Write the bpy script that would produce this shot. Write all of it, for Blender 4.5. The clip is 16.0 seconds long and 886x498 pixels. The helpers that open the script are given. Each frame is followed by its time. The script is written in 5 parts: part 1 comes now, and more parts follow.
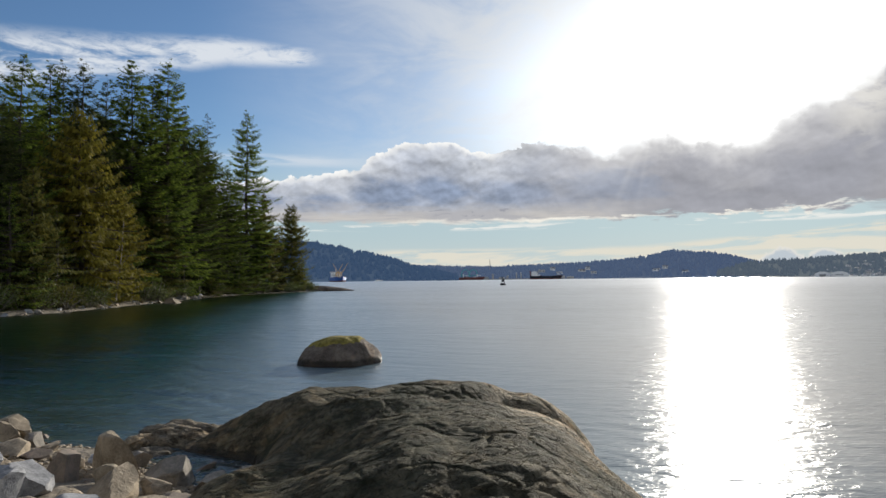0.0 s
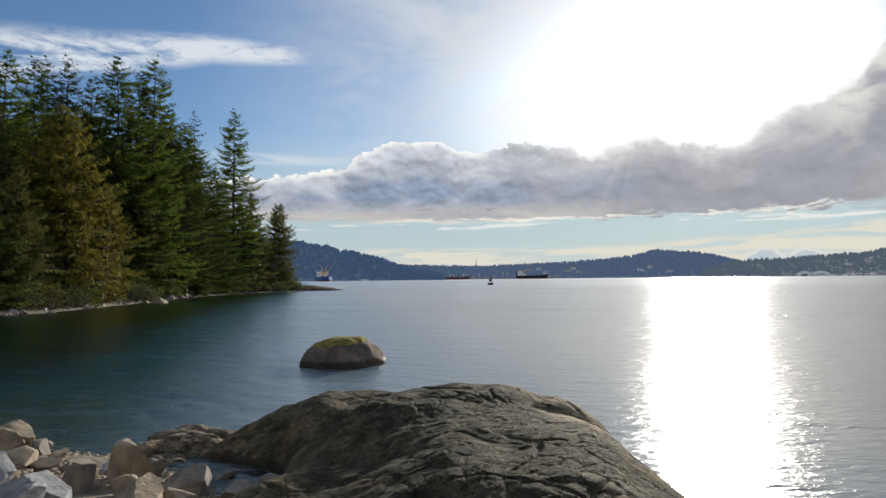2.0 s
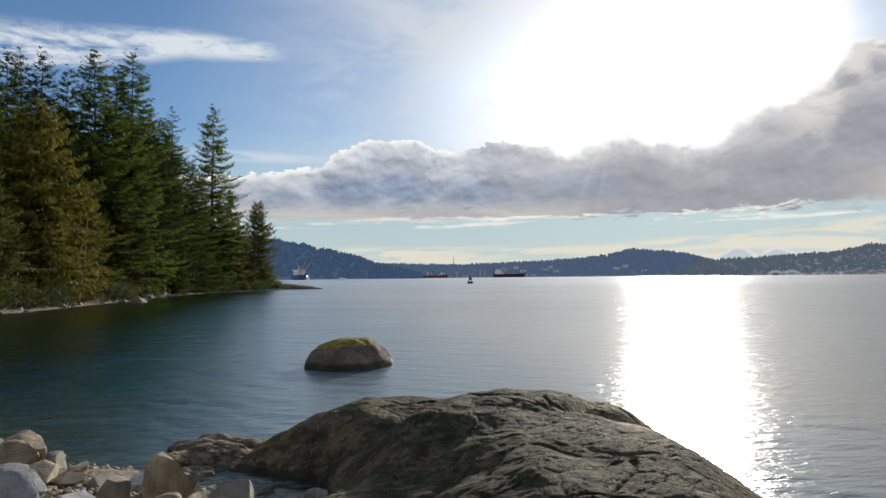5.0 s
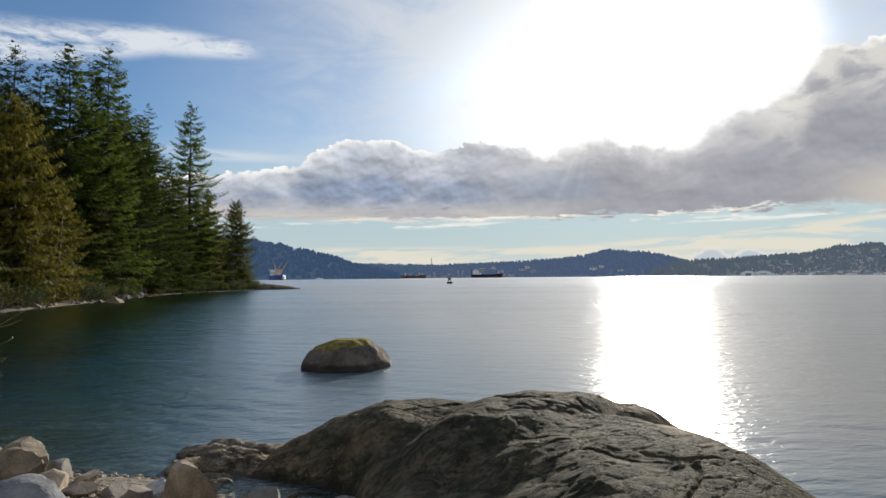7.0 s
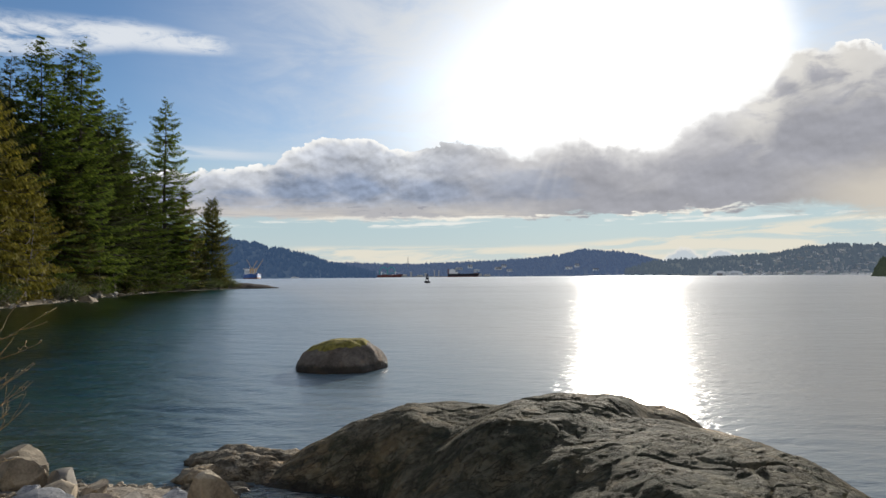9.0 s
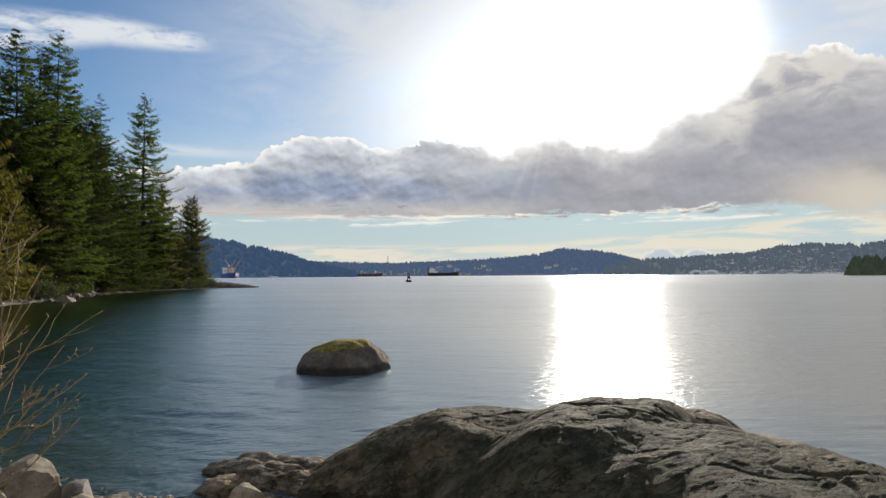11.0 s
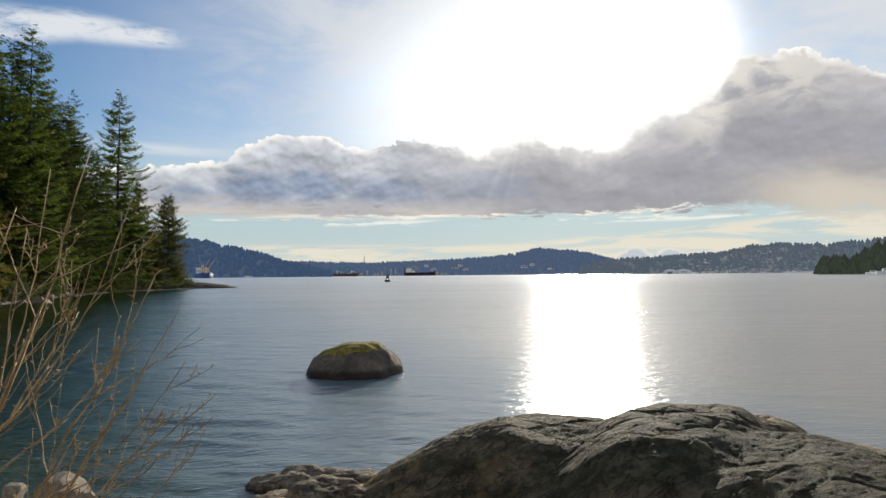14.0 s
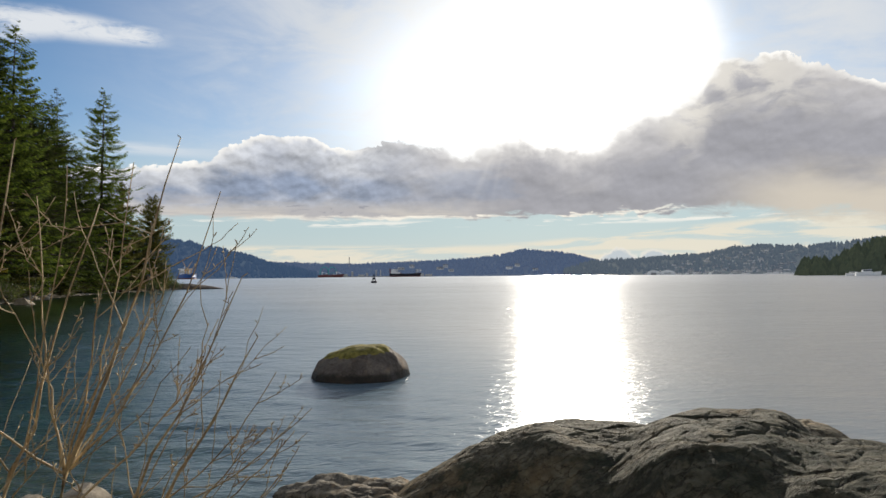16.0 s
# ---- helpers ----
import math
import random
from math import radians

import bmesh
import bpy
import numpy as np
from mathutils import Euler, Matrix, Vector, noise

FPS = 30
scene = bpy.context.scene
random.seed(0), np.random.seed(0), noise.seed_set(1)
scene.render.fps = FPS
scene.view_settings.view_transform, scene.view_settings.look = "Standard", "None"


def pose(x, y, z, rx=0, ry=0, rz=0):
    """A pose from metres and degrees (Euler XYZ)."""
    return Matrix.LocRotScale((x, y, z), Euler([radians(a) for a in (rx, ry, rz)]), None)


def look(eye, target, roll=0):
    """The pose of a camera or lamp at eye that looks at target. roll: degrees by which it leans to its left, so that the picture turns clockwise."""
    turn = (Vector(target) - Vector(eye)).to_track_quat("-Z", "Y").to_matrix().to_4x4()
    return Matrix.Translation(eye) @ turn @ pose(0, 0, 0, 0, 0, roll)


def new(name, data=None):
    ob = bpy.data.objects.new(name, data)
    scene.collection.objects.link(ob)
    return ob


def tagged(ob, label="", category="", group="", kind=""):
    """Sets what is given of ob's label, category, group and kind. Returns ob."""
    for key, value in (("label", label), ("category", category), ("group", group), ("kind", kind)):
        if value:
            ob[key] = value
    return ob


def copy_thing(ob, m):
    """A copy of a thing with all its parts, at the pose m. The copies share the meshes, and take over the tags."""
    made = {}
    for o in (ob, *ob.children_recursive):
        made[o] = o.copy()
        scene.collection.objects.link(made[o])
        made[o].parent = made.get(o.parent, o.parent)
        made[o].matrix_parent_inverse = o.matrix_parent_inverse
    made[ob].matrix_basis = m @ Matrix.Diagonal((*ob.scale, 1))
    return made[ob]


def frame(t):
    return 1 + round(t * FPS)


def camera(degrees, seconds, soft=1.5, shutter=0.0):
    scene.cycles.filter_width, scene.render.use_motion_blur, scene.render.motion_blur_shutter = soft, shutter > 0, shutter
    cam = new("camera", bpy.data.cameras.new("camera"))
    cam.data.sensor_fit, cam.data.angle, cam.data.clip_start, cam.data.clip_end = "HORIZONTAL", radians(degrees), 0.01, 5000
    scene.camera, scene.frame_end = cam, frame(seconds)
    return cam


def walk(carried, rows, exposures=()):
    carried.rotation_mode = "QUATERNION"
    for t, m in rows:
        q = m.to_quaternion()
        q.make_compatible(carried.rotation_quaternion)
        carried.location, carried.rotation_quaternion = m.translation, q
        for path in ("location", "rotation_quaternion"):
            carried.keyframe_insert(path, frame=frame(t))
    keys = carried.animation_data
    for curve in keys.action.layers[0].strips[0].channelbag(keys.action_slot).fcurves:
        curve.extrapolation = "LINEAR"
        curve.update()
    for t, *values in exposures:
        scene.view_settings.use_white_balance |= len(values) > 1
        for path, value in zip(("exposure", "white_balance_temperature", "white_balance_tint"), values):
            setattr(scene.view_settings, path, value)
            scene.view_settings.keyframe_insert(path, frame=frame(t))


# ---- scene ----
cam = camera(69.5, 16.0)
PATH = [
    (0, (0.437, 0.409, 2.458), (0.324, 2.404, 2.554), -0.6),
    (0.5, (0.297, 0.49, 2.475), (0.194, 2.485, 2.57), -0.6),
    (1, (0.164, 0.553, 2.472), (0.07, 2.548, 2.567), -0.6),
    (1.5, (0.017, 0.618, 2.469), (-0.065, 2.615, 2.563), -0.6),
    (2, (-0.132, 0.692, 2.467), (-0.202, 2.688, 2.561), -0.6),
    (2.5, (-0.282, 0.778, 2.468), (-0.342, 2.775, 2.56), -0.6),
    (3, (-0.429, 0.86, 2.485), (-0.478, 2.857, 2.577), -0.6),
    (3.5, (-0.581, 0.935, 2.496), (-0.619, 2.933, 2.587), -0.6),
    (4, (-0.735, 1.002, 2.5), (-0.761, 3.0, 2.59), -0.6),
    (6.5, (-1.534, 1.341, 2.501), (-1.484, 3.338, 2.589), -0.5),
    (7, (-1.678, 1.412, 2.485), (-1.608, 3.409, 2.574), -0.5),
    (7.5, (-1.831, 1.482, 2.474), (-1.741, 3.478, 2.561), -0.4),
    (8, (-1.976, 1.56, 2.462), (-1.867, 3.555, 2.549), -0.4),
    (8.5, (-2.127, 1.651, 2.462), (-1.999, 3.645, 2.548), -0.4),
    (9, (-2.278, 1.748, 2.482), (-2.134, 3.741, 2.568), -0.4),
    (11.5, (-3.073, 2.212, 2.503), (-2.853, 4.198, 2.585), -0.4),
    (12, (-3.231, 2.293, 2.518), (-2.999, 4.278, 2.6), -0.4),
    (12.5, (-3.393, 2.379, 2.518), (-3.148, 4.362, 2.6), -0.4),
    (13, (-3.546, 2.468, 2.511), (-3.29, 4.45, 2.593), -0.4),
    (13.5, (-3.7, 2.547, 2.523), (-3.432, 4.527, 2.605), -0.4),
    (14, (-3.85, 2.642, 2.53), (-3.57, 4.62, 2.611), -0.5),
    (14.5, (-4.005, 2.715, 2.54), (-3.713, 4.692, 2.623), -0.4),
    (15, (-4.13, 2.777, 2.538), (-3.826, 4.751, 2.62), -0.5),
    (15.5, (-4.258, 2.862, 2.532), (-3.942, 4.835, 2.614), -0.5),
    (16, (-4.387, 2.948, 2.546), (-4.061, 4.92, 2.63), -0.5),
]
walk(cam, [(t, look(eye, target, roll)) for t, eye, target, roll in PATH],
     [(0, 0.0, 6500, 10), (9, 0.03, 6570, 10), (16, 0.06, 6720, 10)])

# ---------------------------------------------------------------- light
SUN_AZ, SUN_EL = 20.6, 17.0          # degrees to the right of +y, and up
world = bpy.data.worlds.new("sky_world")
scene.world = world
world.use_nodes = True


class Graph:
    """Short hand for node trees."""

    def __init__(self, tree):
        self.tree = tree
        tree.nodes.clear()

    def node(self, kind, operation=""):
        n = self.tree.nodes.new(kind)
        if operation:
            n.operation = operation
        return n

    def put(self, socket, value):
        if isinstance(value, bpy.types.NodeSocket):
            self.tree.links.new(value, socket)
        elif value is not None:
            if isinstance(value, (tuple, list)) and len(value) == 3 and socket.type == "RGBA":
                value = (*value, 1)
            socket.default_value = value

    def math(self, op, a, b=None, c=None, clamp=False):
        n = self.node("ShaderNodeMath", op)
        n.use_clamp = clamp
        for i, v in enumerate((a, b, c)):
            self.put(n.inputs[i], v)
        return n.outputs[0]

    def ramp(self, value, a, b, lo=0.0, hi=1.0, kind="SMOOTHSTEP"):
        n = self.node("ShaderNodeMapRange")
        n.interpolation_type = kind
        for i, v in enumerate((value, a, b, lo, hi)):
            self.put(n.inputs[i], v)
        return n.outputs[0]

    def mix(self, f, a, b, blend="MIX"):
        n = self.node("ShaderNodeMix")
        n.data_type, n.blend_type = "RGBA", blend
        self.put(n.inputs[0], f)
        self.put(n.inputs[6], a)
        self.put(n.inputs[7], b)
        return n.outputs[2]

    def vec(self, x, y, z=0.0):
        n = self.node("ShaderNodeCombineXYZ")
        for i, v in enumerate((x, y, z)):
            self.put(n.inputs[i], v)
        return n.outputs[0]

    def split(self, v):
        n = self.node("ShaderNodeSeparateXYZ")
        self.put(n.inputs[0], v)
        return n.outputs

    def scaled(self, v, s, rot=(0, 0, 0)):
        n = self.node("ShaderNodeMapping")
        self.put(n.inputs[0], v)
        n.inputs["Rotation"].default_value = [radians(a) for a in rot]
        n.inputs["Scale"].default_value = s
        return n.outputs[0]

    def noise(self, v, scale=1.0, detail=4.0, rough=0.5, warp=0.0):
        n = self.node("ShaderNodeTexNoise")
        self.put(n.inputs["Vector"], v)
        n.inputs["Scale"].default_value = scale
        n.inputs["Detail"].default_value = detail
        n.inputs["Roughness"].default_value = rough
        n.inputs["Distortion"].default_value = warp
        return n.outputs[0]

    def cells(self, v, scale=1.0, feature="F1"):
        n = self.node("ShaderNodeTexVoronoi")
        n.feature = feature
        self.put(n.inputs["Vector"], v)
        n.inputs["Scale"].default_value = scale
        return n.outputs[0]

    def curve(self, value, x0, x1, y1, knots):
        """A smooth profile through knots (x, y); y between 0 and y1."""
        n = self.node("ShaderNodeFloatCurve")
        pts = n.mapping.curves[0].points
        for i, (x, y) in enumerate(knots):
            at = ((x - x0) / (x1 - x0), y / y1)
            if i < 2:
                pts[i].location = at
            else:
                pts.new(*at)
        n.mapping.update()
        self.put(n.inputs["Value"], self.ramp(value, x0, x1, kind="LINEAR"))
        return self.math("MULTIPLY", n.outputs[0], y1)


def build_sky(tree):
    g = Graph(tree)
    way = g.node("ShaderNodeTexCoord").outputs["Generated"]
    x, y, z = g.split(way)
    az = g.math("MULTIPLY", g.math("ARCTAN2", x, y), 180 / math.pi)
    el = g.math("MULTIPLY", g.math("ARCSINE", z), 180 / math.pi)
    flat = g.vec(az, el, 0.0)

    sky = g.node("ShaderNodeTexSky")
    sky.sky_type, sky.sun_disc = "NISHITA", False
    sky.sun_elevation, sky.sun_rotation = radians(SUN_EL), radians(SUN_AZ)
    sky.air_density, sky.dust_density, sky.ozone_density = 1.0, 0.6, 2.5
    S = 10.0                                    # cloud radiances below are divided by the strength 0.1

    sun = Vector((math.sin(radians(SUN_AZ)) * math.cos(radians(SUN_EL)),
                  math.cos(radians(SUN_AZ)) * math.cos(radians(SUN_EL)), math.sin(radians(SUN_EL))))
    dot = g.node("ShaderNodeVectorMath", "DOT_PRODUCT")
    g.put(dot.inputs[0], way)
    dot.inputs[1].default_value = sun
    off = g.math("MULTIPLY", g.math("ARCCOSINE", g.math("MINIMUM", dot.outputs["Value"], 0.99999)), 180 / math.pi)

    big = g.noise(g.scaled(flat, (0.055, 0.11, 1)), 1.0, 5, 0.55, 0.4)
    veil_n = g.noise(g.scaled(flat, (0.05, 0.13, 1), (0, 0, 22)), 1.0, 6, 0.6, 0.6)

    base = g.mix(1.0, sky.outputs[0], (0.68, 0.84, 1.0), "MULTIPLY")
    # pale air near the horizon
    base = g.mix(g.ramp(el, 5.5, 13.0, 0.94, 0.0), base, (0.455 * S, 0.575 * S, 0.615 * S))
    base = g.mix(g.ramp(el, 4.5, 0.5, 0.0, 0.6), base, (0.60 * S, 0.64 * S, 0.62 * S))
    # thin high veil, thickest towards the sun and above the bank
    above = g.ramp(el, 6.0, 11.0)
    wisp = g.noise(g.scaled(flat, (0.10, 0.26, 1), (0, 0, 34)), 1.0, 7, 0.62, 0.9)
    veil = g.math("MULTIPLY", g.ramp(off, 44, 15, 0.0, 0.97), g.ramp(g.math("ADD", g.math("MULTIPLY", veil_n, 0.6), g.math("MULTIPLY", wisp, 0.4)), 0.36, 0.60, 0.38, 1.0))
    veil = g.math("MULTIPLY", g.math("MAXIMUM", veil, g.ramp(off, 15, 11)), above)
    base = g.mix(veil, base, (0.70 * S, 0.73 * S, 0.76 * S))
    edge = g.math("ADD", off, g.math("ADD", g.math("MULTIPLY", g.math("SUBTRACT", veil_n, 0.5), 9.0), g.math("MULTIPLY", g.math("SUBTRACT", wisp, 0.5), 5.0)))
    edge = g.math("ADD", edge, g.math("ADD", g.ramp(az, 31.0, 35.5, 0.0, 9.0), g.ramp(el, 16.0, 26.0, 0.0, 5.0)))
    glow = g.math("ADD", g.ramp(edge, 25.5, 7.0, 0.0, 0.55 * S), g.ramp(off, 8.0, 0.5, 0.0, 2.0 * S))
    glow = g.math("MULTIPLY", glow, above)
    glow_col = g.mix(1.0, (1.0, 0.985, 0.95), g.vec(glow, glow, glow), "MULTIPLY")
    base = g.mix(1.0, base, glow_col, "ADD")
    # unseen broken sunlit cloud, added behind and overhead to brighten water and near faces
    rest_n = g.noise(way, 2.6, 6, 0.6, 0.5)
    rest = g.math("MULTIPLY", g.ramp(rest_n, 0.46, 0.60), g.math("MULTIPLY", g.math("MAXIMUM", g.ramp(g.math("ABSOLUTE", az), 60, 85), g.ramp(el, 27, 38)), g.ramp(el, 2, 12)))
    base = g.mix(g.math("MULTIPLY", rest, 0.85), base, (0.90 * S, 0.90 * S, 0.90 * S))

    # high streak of cloud over the wood
    streak_n = g.noise(g.scaled(flat, (0.12, 0.5, 1), (0, 0, -8)), 1.0, 7, 0.62, 0.8)
    mid = g.math("ADD", 19.15, g.math("MINIMUM", g.math("MULTIPLY", g.math("ADD", az, 22.0), 0.165), 0.0))
    h = g.math("DIVIDE", g.math("ABSOLUTE", g.math("SUBTRACT", el, mid)), g.ramp(az, -45, -13, 2.5, 0.6, "LINEAR"))
    streak = g.math("MULTIPLY", g.ramp(h, 1.3, 0.35), g.ramp(g.math("ADD", g.math("MULTIPLY", streak_n, 0.75), g.math("MULTIPLY", g.noise(g.scaled(flat, (0.5, 1.3, 1), (0, 0, -14)), 1.0, 6, 0.68, 0.8), 0.45)), 0.44, 0.68))
    streak = g.math("MULTIPLY", streak, g.ramp(az, -13.2, -16.5))
    base = g.mix(g.math("MULTIPLY", streak, 0.92), base, (0.74 * S, 0.78 * S, 0.83 * S))
    # a faint bar beside the cloud bank and thin flakes under it
    bar_n = g.noise(g.scaled(flat, (0.10, 1.3, 1)), 1.0, 5, 0.6, 0.5)
    bar = g.math("MULTIPLY", g.ramp(g.math("ABSOLUTE", g.math("SUBTRACT", el, 10.5)), 0.75, 0.1), g.ramp(bar_n, 0.40, 0.58))
    bar = g.math("MULTIPLY", bar, g.ramp(az, -8.0, -15.0))
    base = g.mix(g.math("MULTIPLY", bar, 0.7), base, (0.66 * S, 0.72 * S, 0.79 * S))

    # low cream strata over the hills
    low_n = g.noise(g.scaled(flat, (0.11, 0.95, 1)), 1.0, 6, 0.6, 0.5)
    low_top = g.math("ADD", 2.55, g.ramp(az, 14, 38, 0.0, 1.9, "LINEAR"))
    low = g.math("MULTIPLY", g.ramp(el, g.math("ADD", low_top, 0.35), g.math("SUBTRACT", low_top, 0.15)), g.ramp(low_n, 0.40, 0.54))
    low = g.math("MULTIPLY", low, g.ramp(el, 0.7, 1.4))
    low = g.math("MULTIPLY", low, g.ramp(az, -11.0, -7.0))
    base = g.mix(g.math("MULTIPLY", low, 0.8), base, (0.80 * S, 0.745 * S, 0.62 * S))
    fl_n = g.noise(g.scaled(flat, (0.14, 1.6, 1), (0, 0, 3)), 1.0, 4, 0.6, 0.4)
    fl = g.math("MULTIPLY", g.ramp(g.math("ABSOLUTE", g.math("SUBTRACT", el, 4.65)), 0.4, 0.05), g.ramp(fl_n, 0.52, 0.60))
    base = g.mix(g.math("MULTIPLY", fl, 0.85), base, (0.86 * S, 0.86 * S, 0.82 * S))
    # two small far cumuli
    puff = g.noise(g.scaled(flat, (0.9, 0.9, 1)), 1.0, 5, 0.55)
    for a0, e0, w0 in ((24.6, 1.75, 1.5), (27.8, 1.6, 1.25)):
        d = g.math("SQRT", g.math("ADD", g.math("POWER", g.math("DIVIDE", g.math("SUBTRACT", az, a0), w0), 2.0),
                                  g.math("POWER", g.math("DIVIDE", g.math("SUBTRACT", el, e0 - 0.6), 1.1), 2.0)))
        d = g.math("SUBTRACT", d, g.math("MULTIPLY", g.math("SUBTRACT", puff, 0.5), 1.1))
        body = g.mix(g.ramp(d, 0.72, 1.0), (0.52 * S, 0.58 * S, 0.63 * S), (0.78 * S, 0.765 * S, 0.71 * S))
        base = g.mix(g.ramp(d, 1.10, 0.90), base, body)

    # the long bank of cumulus
    top = g.curve(az, -60, 60, 24, [(-60, 9.0), (-22, 8.8), (-15, 9.3), (-11.5, 9.8), (-9.3, 11.2), (-6.0, 12.2), (-2, 12.0), (0.8, 10.9),
                                    (3.5, 11.9), (9.5, 11.0), (11, 10.6), (15.6, 12.0), (21.8, 10.8), (25.6, 12.6), (29, 13.5),
                                    (31.5, 14.6), (33.4, 17.0), (36, 17.1), (40, 16.0), (45, 13.8), (60, 12.0)])
    bottom = g.curve(az, -60, 60, 24, [(-60, 5.0), (-18.8, 5.1), (3, 5.05), (14.8, 5.2), (19, 5.1), (26, 5.2), (33, 4.9), (39, 3.9), (46, 3.2), (60, 3.0)])
    warp_a = g.noise(g.scaled(flat, (0.34, 0.42, 1)), 1.0, 6, 0.58, 0.3)
    puffs = g.cells(g.scaled(g.mix(0.12, flat, g.vec(g.math("MULTIPLY", warp_a, 40), g.math("MULTIPLY", big, 40))), (0.62, 0.78, 1)), 1.0, "SMOOTH_F1")
    puffs2 = g.cells(g.scaled(g.mix(0.10, flat, g.vec(g.math("MULTIPLY", warp_a, 30), g.math("MULTIPLY", big, 30))), (1.7, 2.0, 1)), 1.0, "SMOOTH_F1")
    lump = g.math("ADD", g.math("MULTIPLY", g.math("SUBTRACT", warp_a, 0.5), 2.4), g.math("ADD", g.math("MULTIPLY", g.math("SUBTRACT", 0.42, puffs), 1.1), g.math("MULTIPLY", g.math("SUBTRACT", 0.42, puffs2), 0.45)))
    deep = g.math("ADD", g.math("SUBTRACT", top, el), lump)
    edge_soft = g.ramp(off, 17, 8, 0.05, 0.85)
    up = g.ramp(deep, g.math("MULTIPLY", edge_soft, -1.0), edge_soft)
    fray = g.noise(g.scaled(flat, (0.30, 0.8, 1)), 1.0, 6, 0.62, 0.4)
    height = g.math("ADD", g.math("SUBTRACT", el, bottom), g.math("MULTIPLY", g.math("SUBTRACT", fray, 0.5), g.ramp(az, 6, 18, 1.3, 3.6)))
    down = g.ramp(height, -0.15, g.ramp(az, 26, 38, 0.25, 1.6))
    bank = g.math("MULTIPLY", up, down)
    # self-shading: thin bright rim, grey folded body, bluish hollows, paler streaky base
    def moved(dx, dy):
        n = g.node("ShaderNodeVectorMath", "ADD")
        g.put(n.inputs[0], flat)
        n.inputs[1].default_value = (dx, dy, 0.0)
        return n.outputs[0]

    def folds(scale, detail, dx, dy):
        here = g.noise(g.scaled(flat, scale), 1.0, detail, 0.5, 0.15)
        there = g.noise(g.scaled(moved(dx, dy), scale), 1.0, detail, 0.5, 0.15)
        return g.math("SUBTRACT", here, there)

    right = g.ramp(az, -1, 14)
    body_n = g.noise(g.scaled(flat, (0.12, 0.26, 1), (0, 0, 12)), 1.0, 5, 0.55, 0.5)
    relief = g.math("ADD", g.math("MULTIPLY", folds((0.20, 0.34, 1), 5, 0.5, 1.1), 1.6), g.math("MULTIPLY", folds((0.75, 1.05, 1), 5, 0.15, 0.35), 1.25))
    sunk = g.ramp(g.math("ADD", deep, g.math("MULTIPLY", g.math("SUBTRACT", body_n, 0.5), 6.0)), 0.3, 4.2)
    lit = g.mix(right, (0.55 * S, 0.58 * S, 0.635 * S), (0.50 * S, 0.50 * S, 0.525 * S))
    dim = g.mix(right, (0.375 * S, 0.415 * S, 0.50 * S), (0.345 * S, 0.352 * S, 0.392 * S))
    body = g.mix(sunk, lit, dim)
    blue_n = g.noise(g.scaled(flat, (0.32, 0.60, 1), (0, 0, 4)), 1.0, 5, 0.55, 0.5)
    hollow = None
    for a0, e0, w0, h0 in ((-14.0, 6.6, 2.3, 0.9), (-8.2, 7.7, 3.0, 1.2), (-3.6, 8.0, 2.6, 1.0), (-20.0, 6.9, 3.0, 1.0), (3.5, 7.6, 3.4, 0.9), (11.5, 8.0, 4.0, 1.6)):
        d = g.math("SQRT", g.math("ADD", g.math("POWER", g.math("DIVIDE", g.math("SUBTRACT", az, a0), w0), 2.0), g.math("POWER", g.math("DIVIDE", g.math("SUBTRACT", el, e0), h0), 2.0)))
        hollow = d if hollow is None else g.math("MINIMUM", hollow, d)
    hollow = g.ramp(g.math("ADD", hollow, g.math("MULTIPLY", g.math("SUBTRACT", blue_n, 0.5), 2.2)), 1.5, 0.5)
    body = g.mix(g.math("MULTIPLY", hollow, g.ramp(az, 6, -2, 0.45, 0.9)), body, (0.25 * S, 0.31 * S, 0.43 * S))
    shade = g.math("ADD", 1.0, g.math("MULTIPLY", relief, g.ramp(right, 0, 1, 0.66, 0.24, "LINEAR")))
    body = g.mix(1.0, body, g.vec(shade, shade, shade), "MULTIPLY")
    streaks = g.noise(g.scaled(flat, (0.10, 1.0, 1)), 1.0, 6, 0.62, 0.5)
    foot = g.math("MULTIPLY", g.ramp(g.math("ADD", height, g.math("MULTIPLY", g.math("SUBTRACT", streaks, 0.5), 3.0)), 2.0, 0.5), g.ramp(az, 18, 8, 0.06, 0.9))
    body = g.mix(foot, body, g.mix(g.ramp(streaks, 0.40, 0.62), (0.46 * S, 0.455 * S, 0.47 * S), (0.61 * S, 0.58 * S, 0.54 * S)))
    pale = g.math("MULTIPLY", g.ramp(g.math("ADD", el, g.math("MULTIPLY", g.math("SUBTRACT", body_n, 0.5), 5.0)), 9.5, 5.5), g.ramp(az, 29, 40))
    body = g.mix(g.math("MULTIPLY", pale, 0.85), body, (0.66 * S, 0.61 * S, 0.52 * S))
    # broken sunlit crown towards the open sky
    crown = g.math("MULTIPLY", g.math("MULTIPLY", g.ramp(az, 27, 31), g.ramp(az, 44, 36)), g.math("MULTIPLY", g.ramp(deep, 5.5, 1.0), g.ramp(blue_n, 0.36, 0.56)))
    body = g.mix(g.math("MULTIPLY", crown, 0.75), body, (0.78 * S, 0.76 * S, 0.71 * S))
    rim = g.math("MULTIPLY", g.ramp(deep, 0.75, 0.05), g.math("MAXIMUM", g.ramp(az, 4, 0.5, 0.25, 1.0), g.ramp(az, 29, 33)))
    rim = g.math("MULTIPLY", rim, g.ramp(g.math("ADD", warp_a, g.math("MULTIPLY", puffs2, -0.2)), 0.28, 0.48, 0.35, 1.0))
    body = g.mix(rim, body, (0.97 * S, 0.97 * S, 0.95 * S))
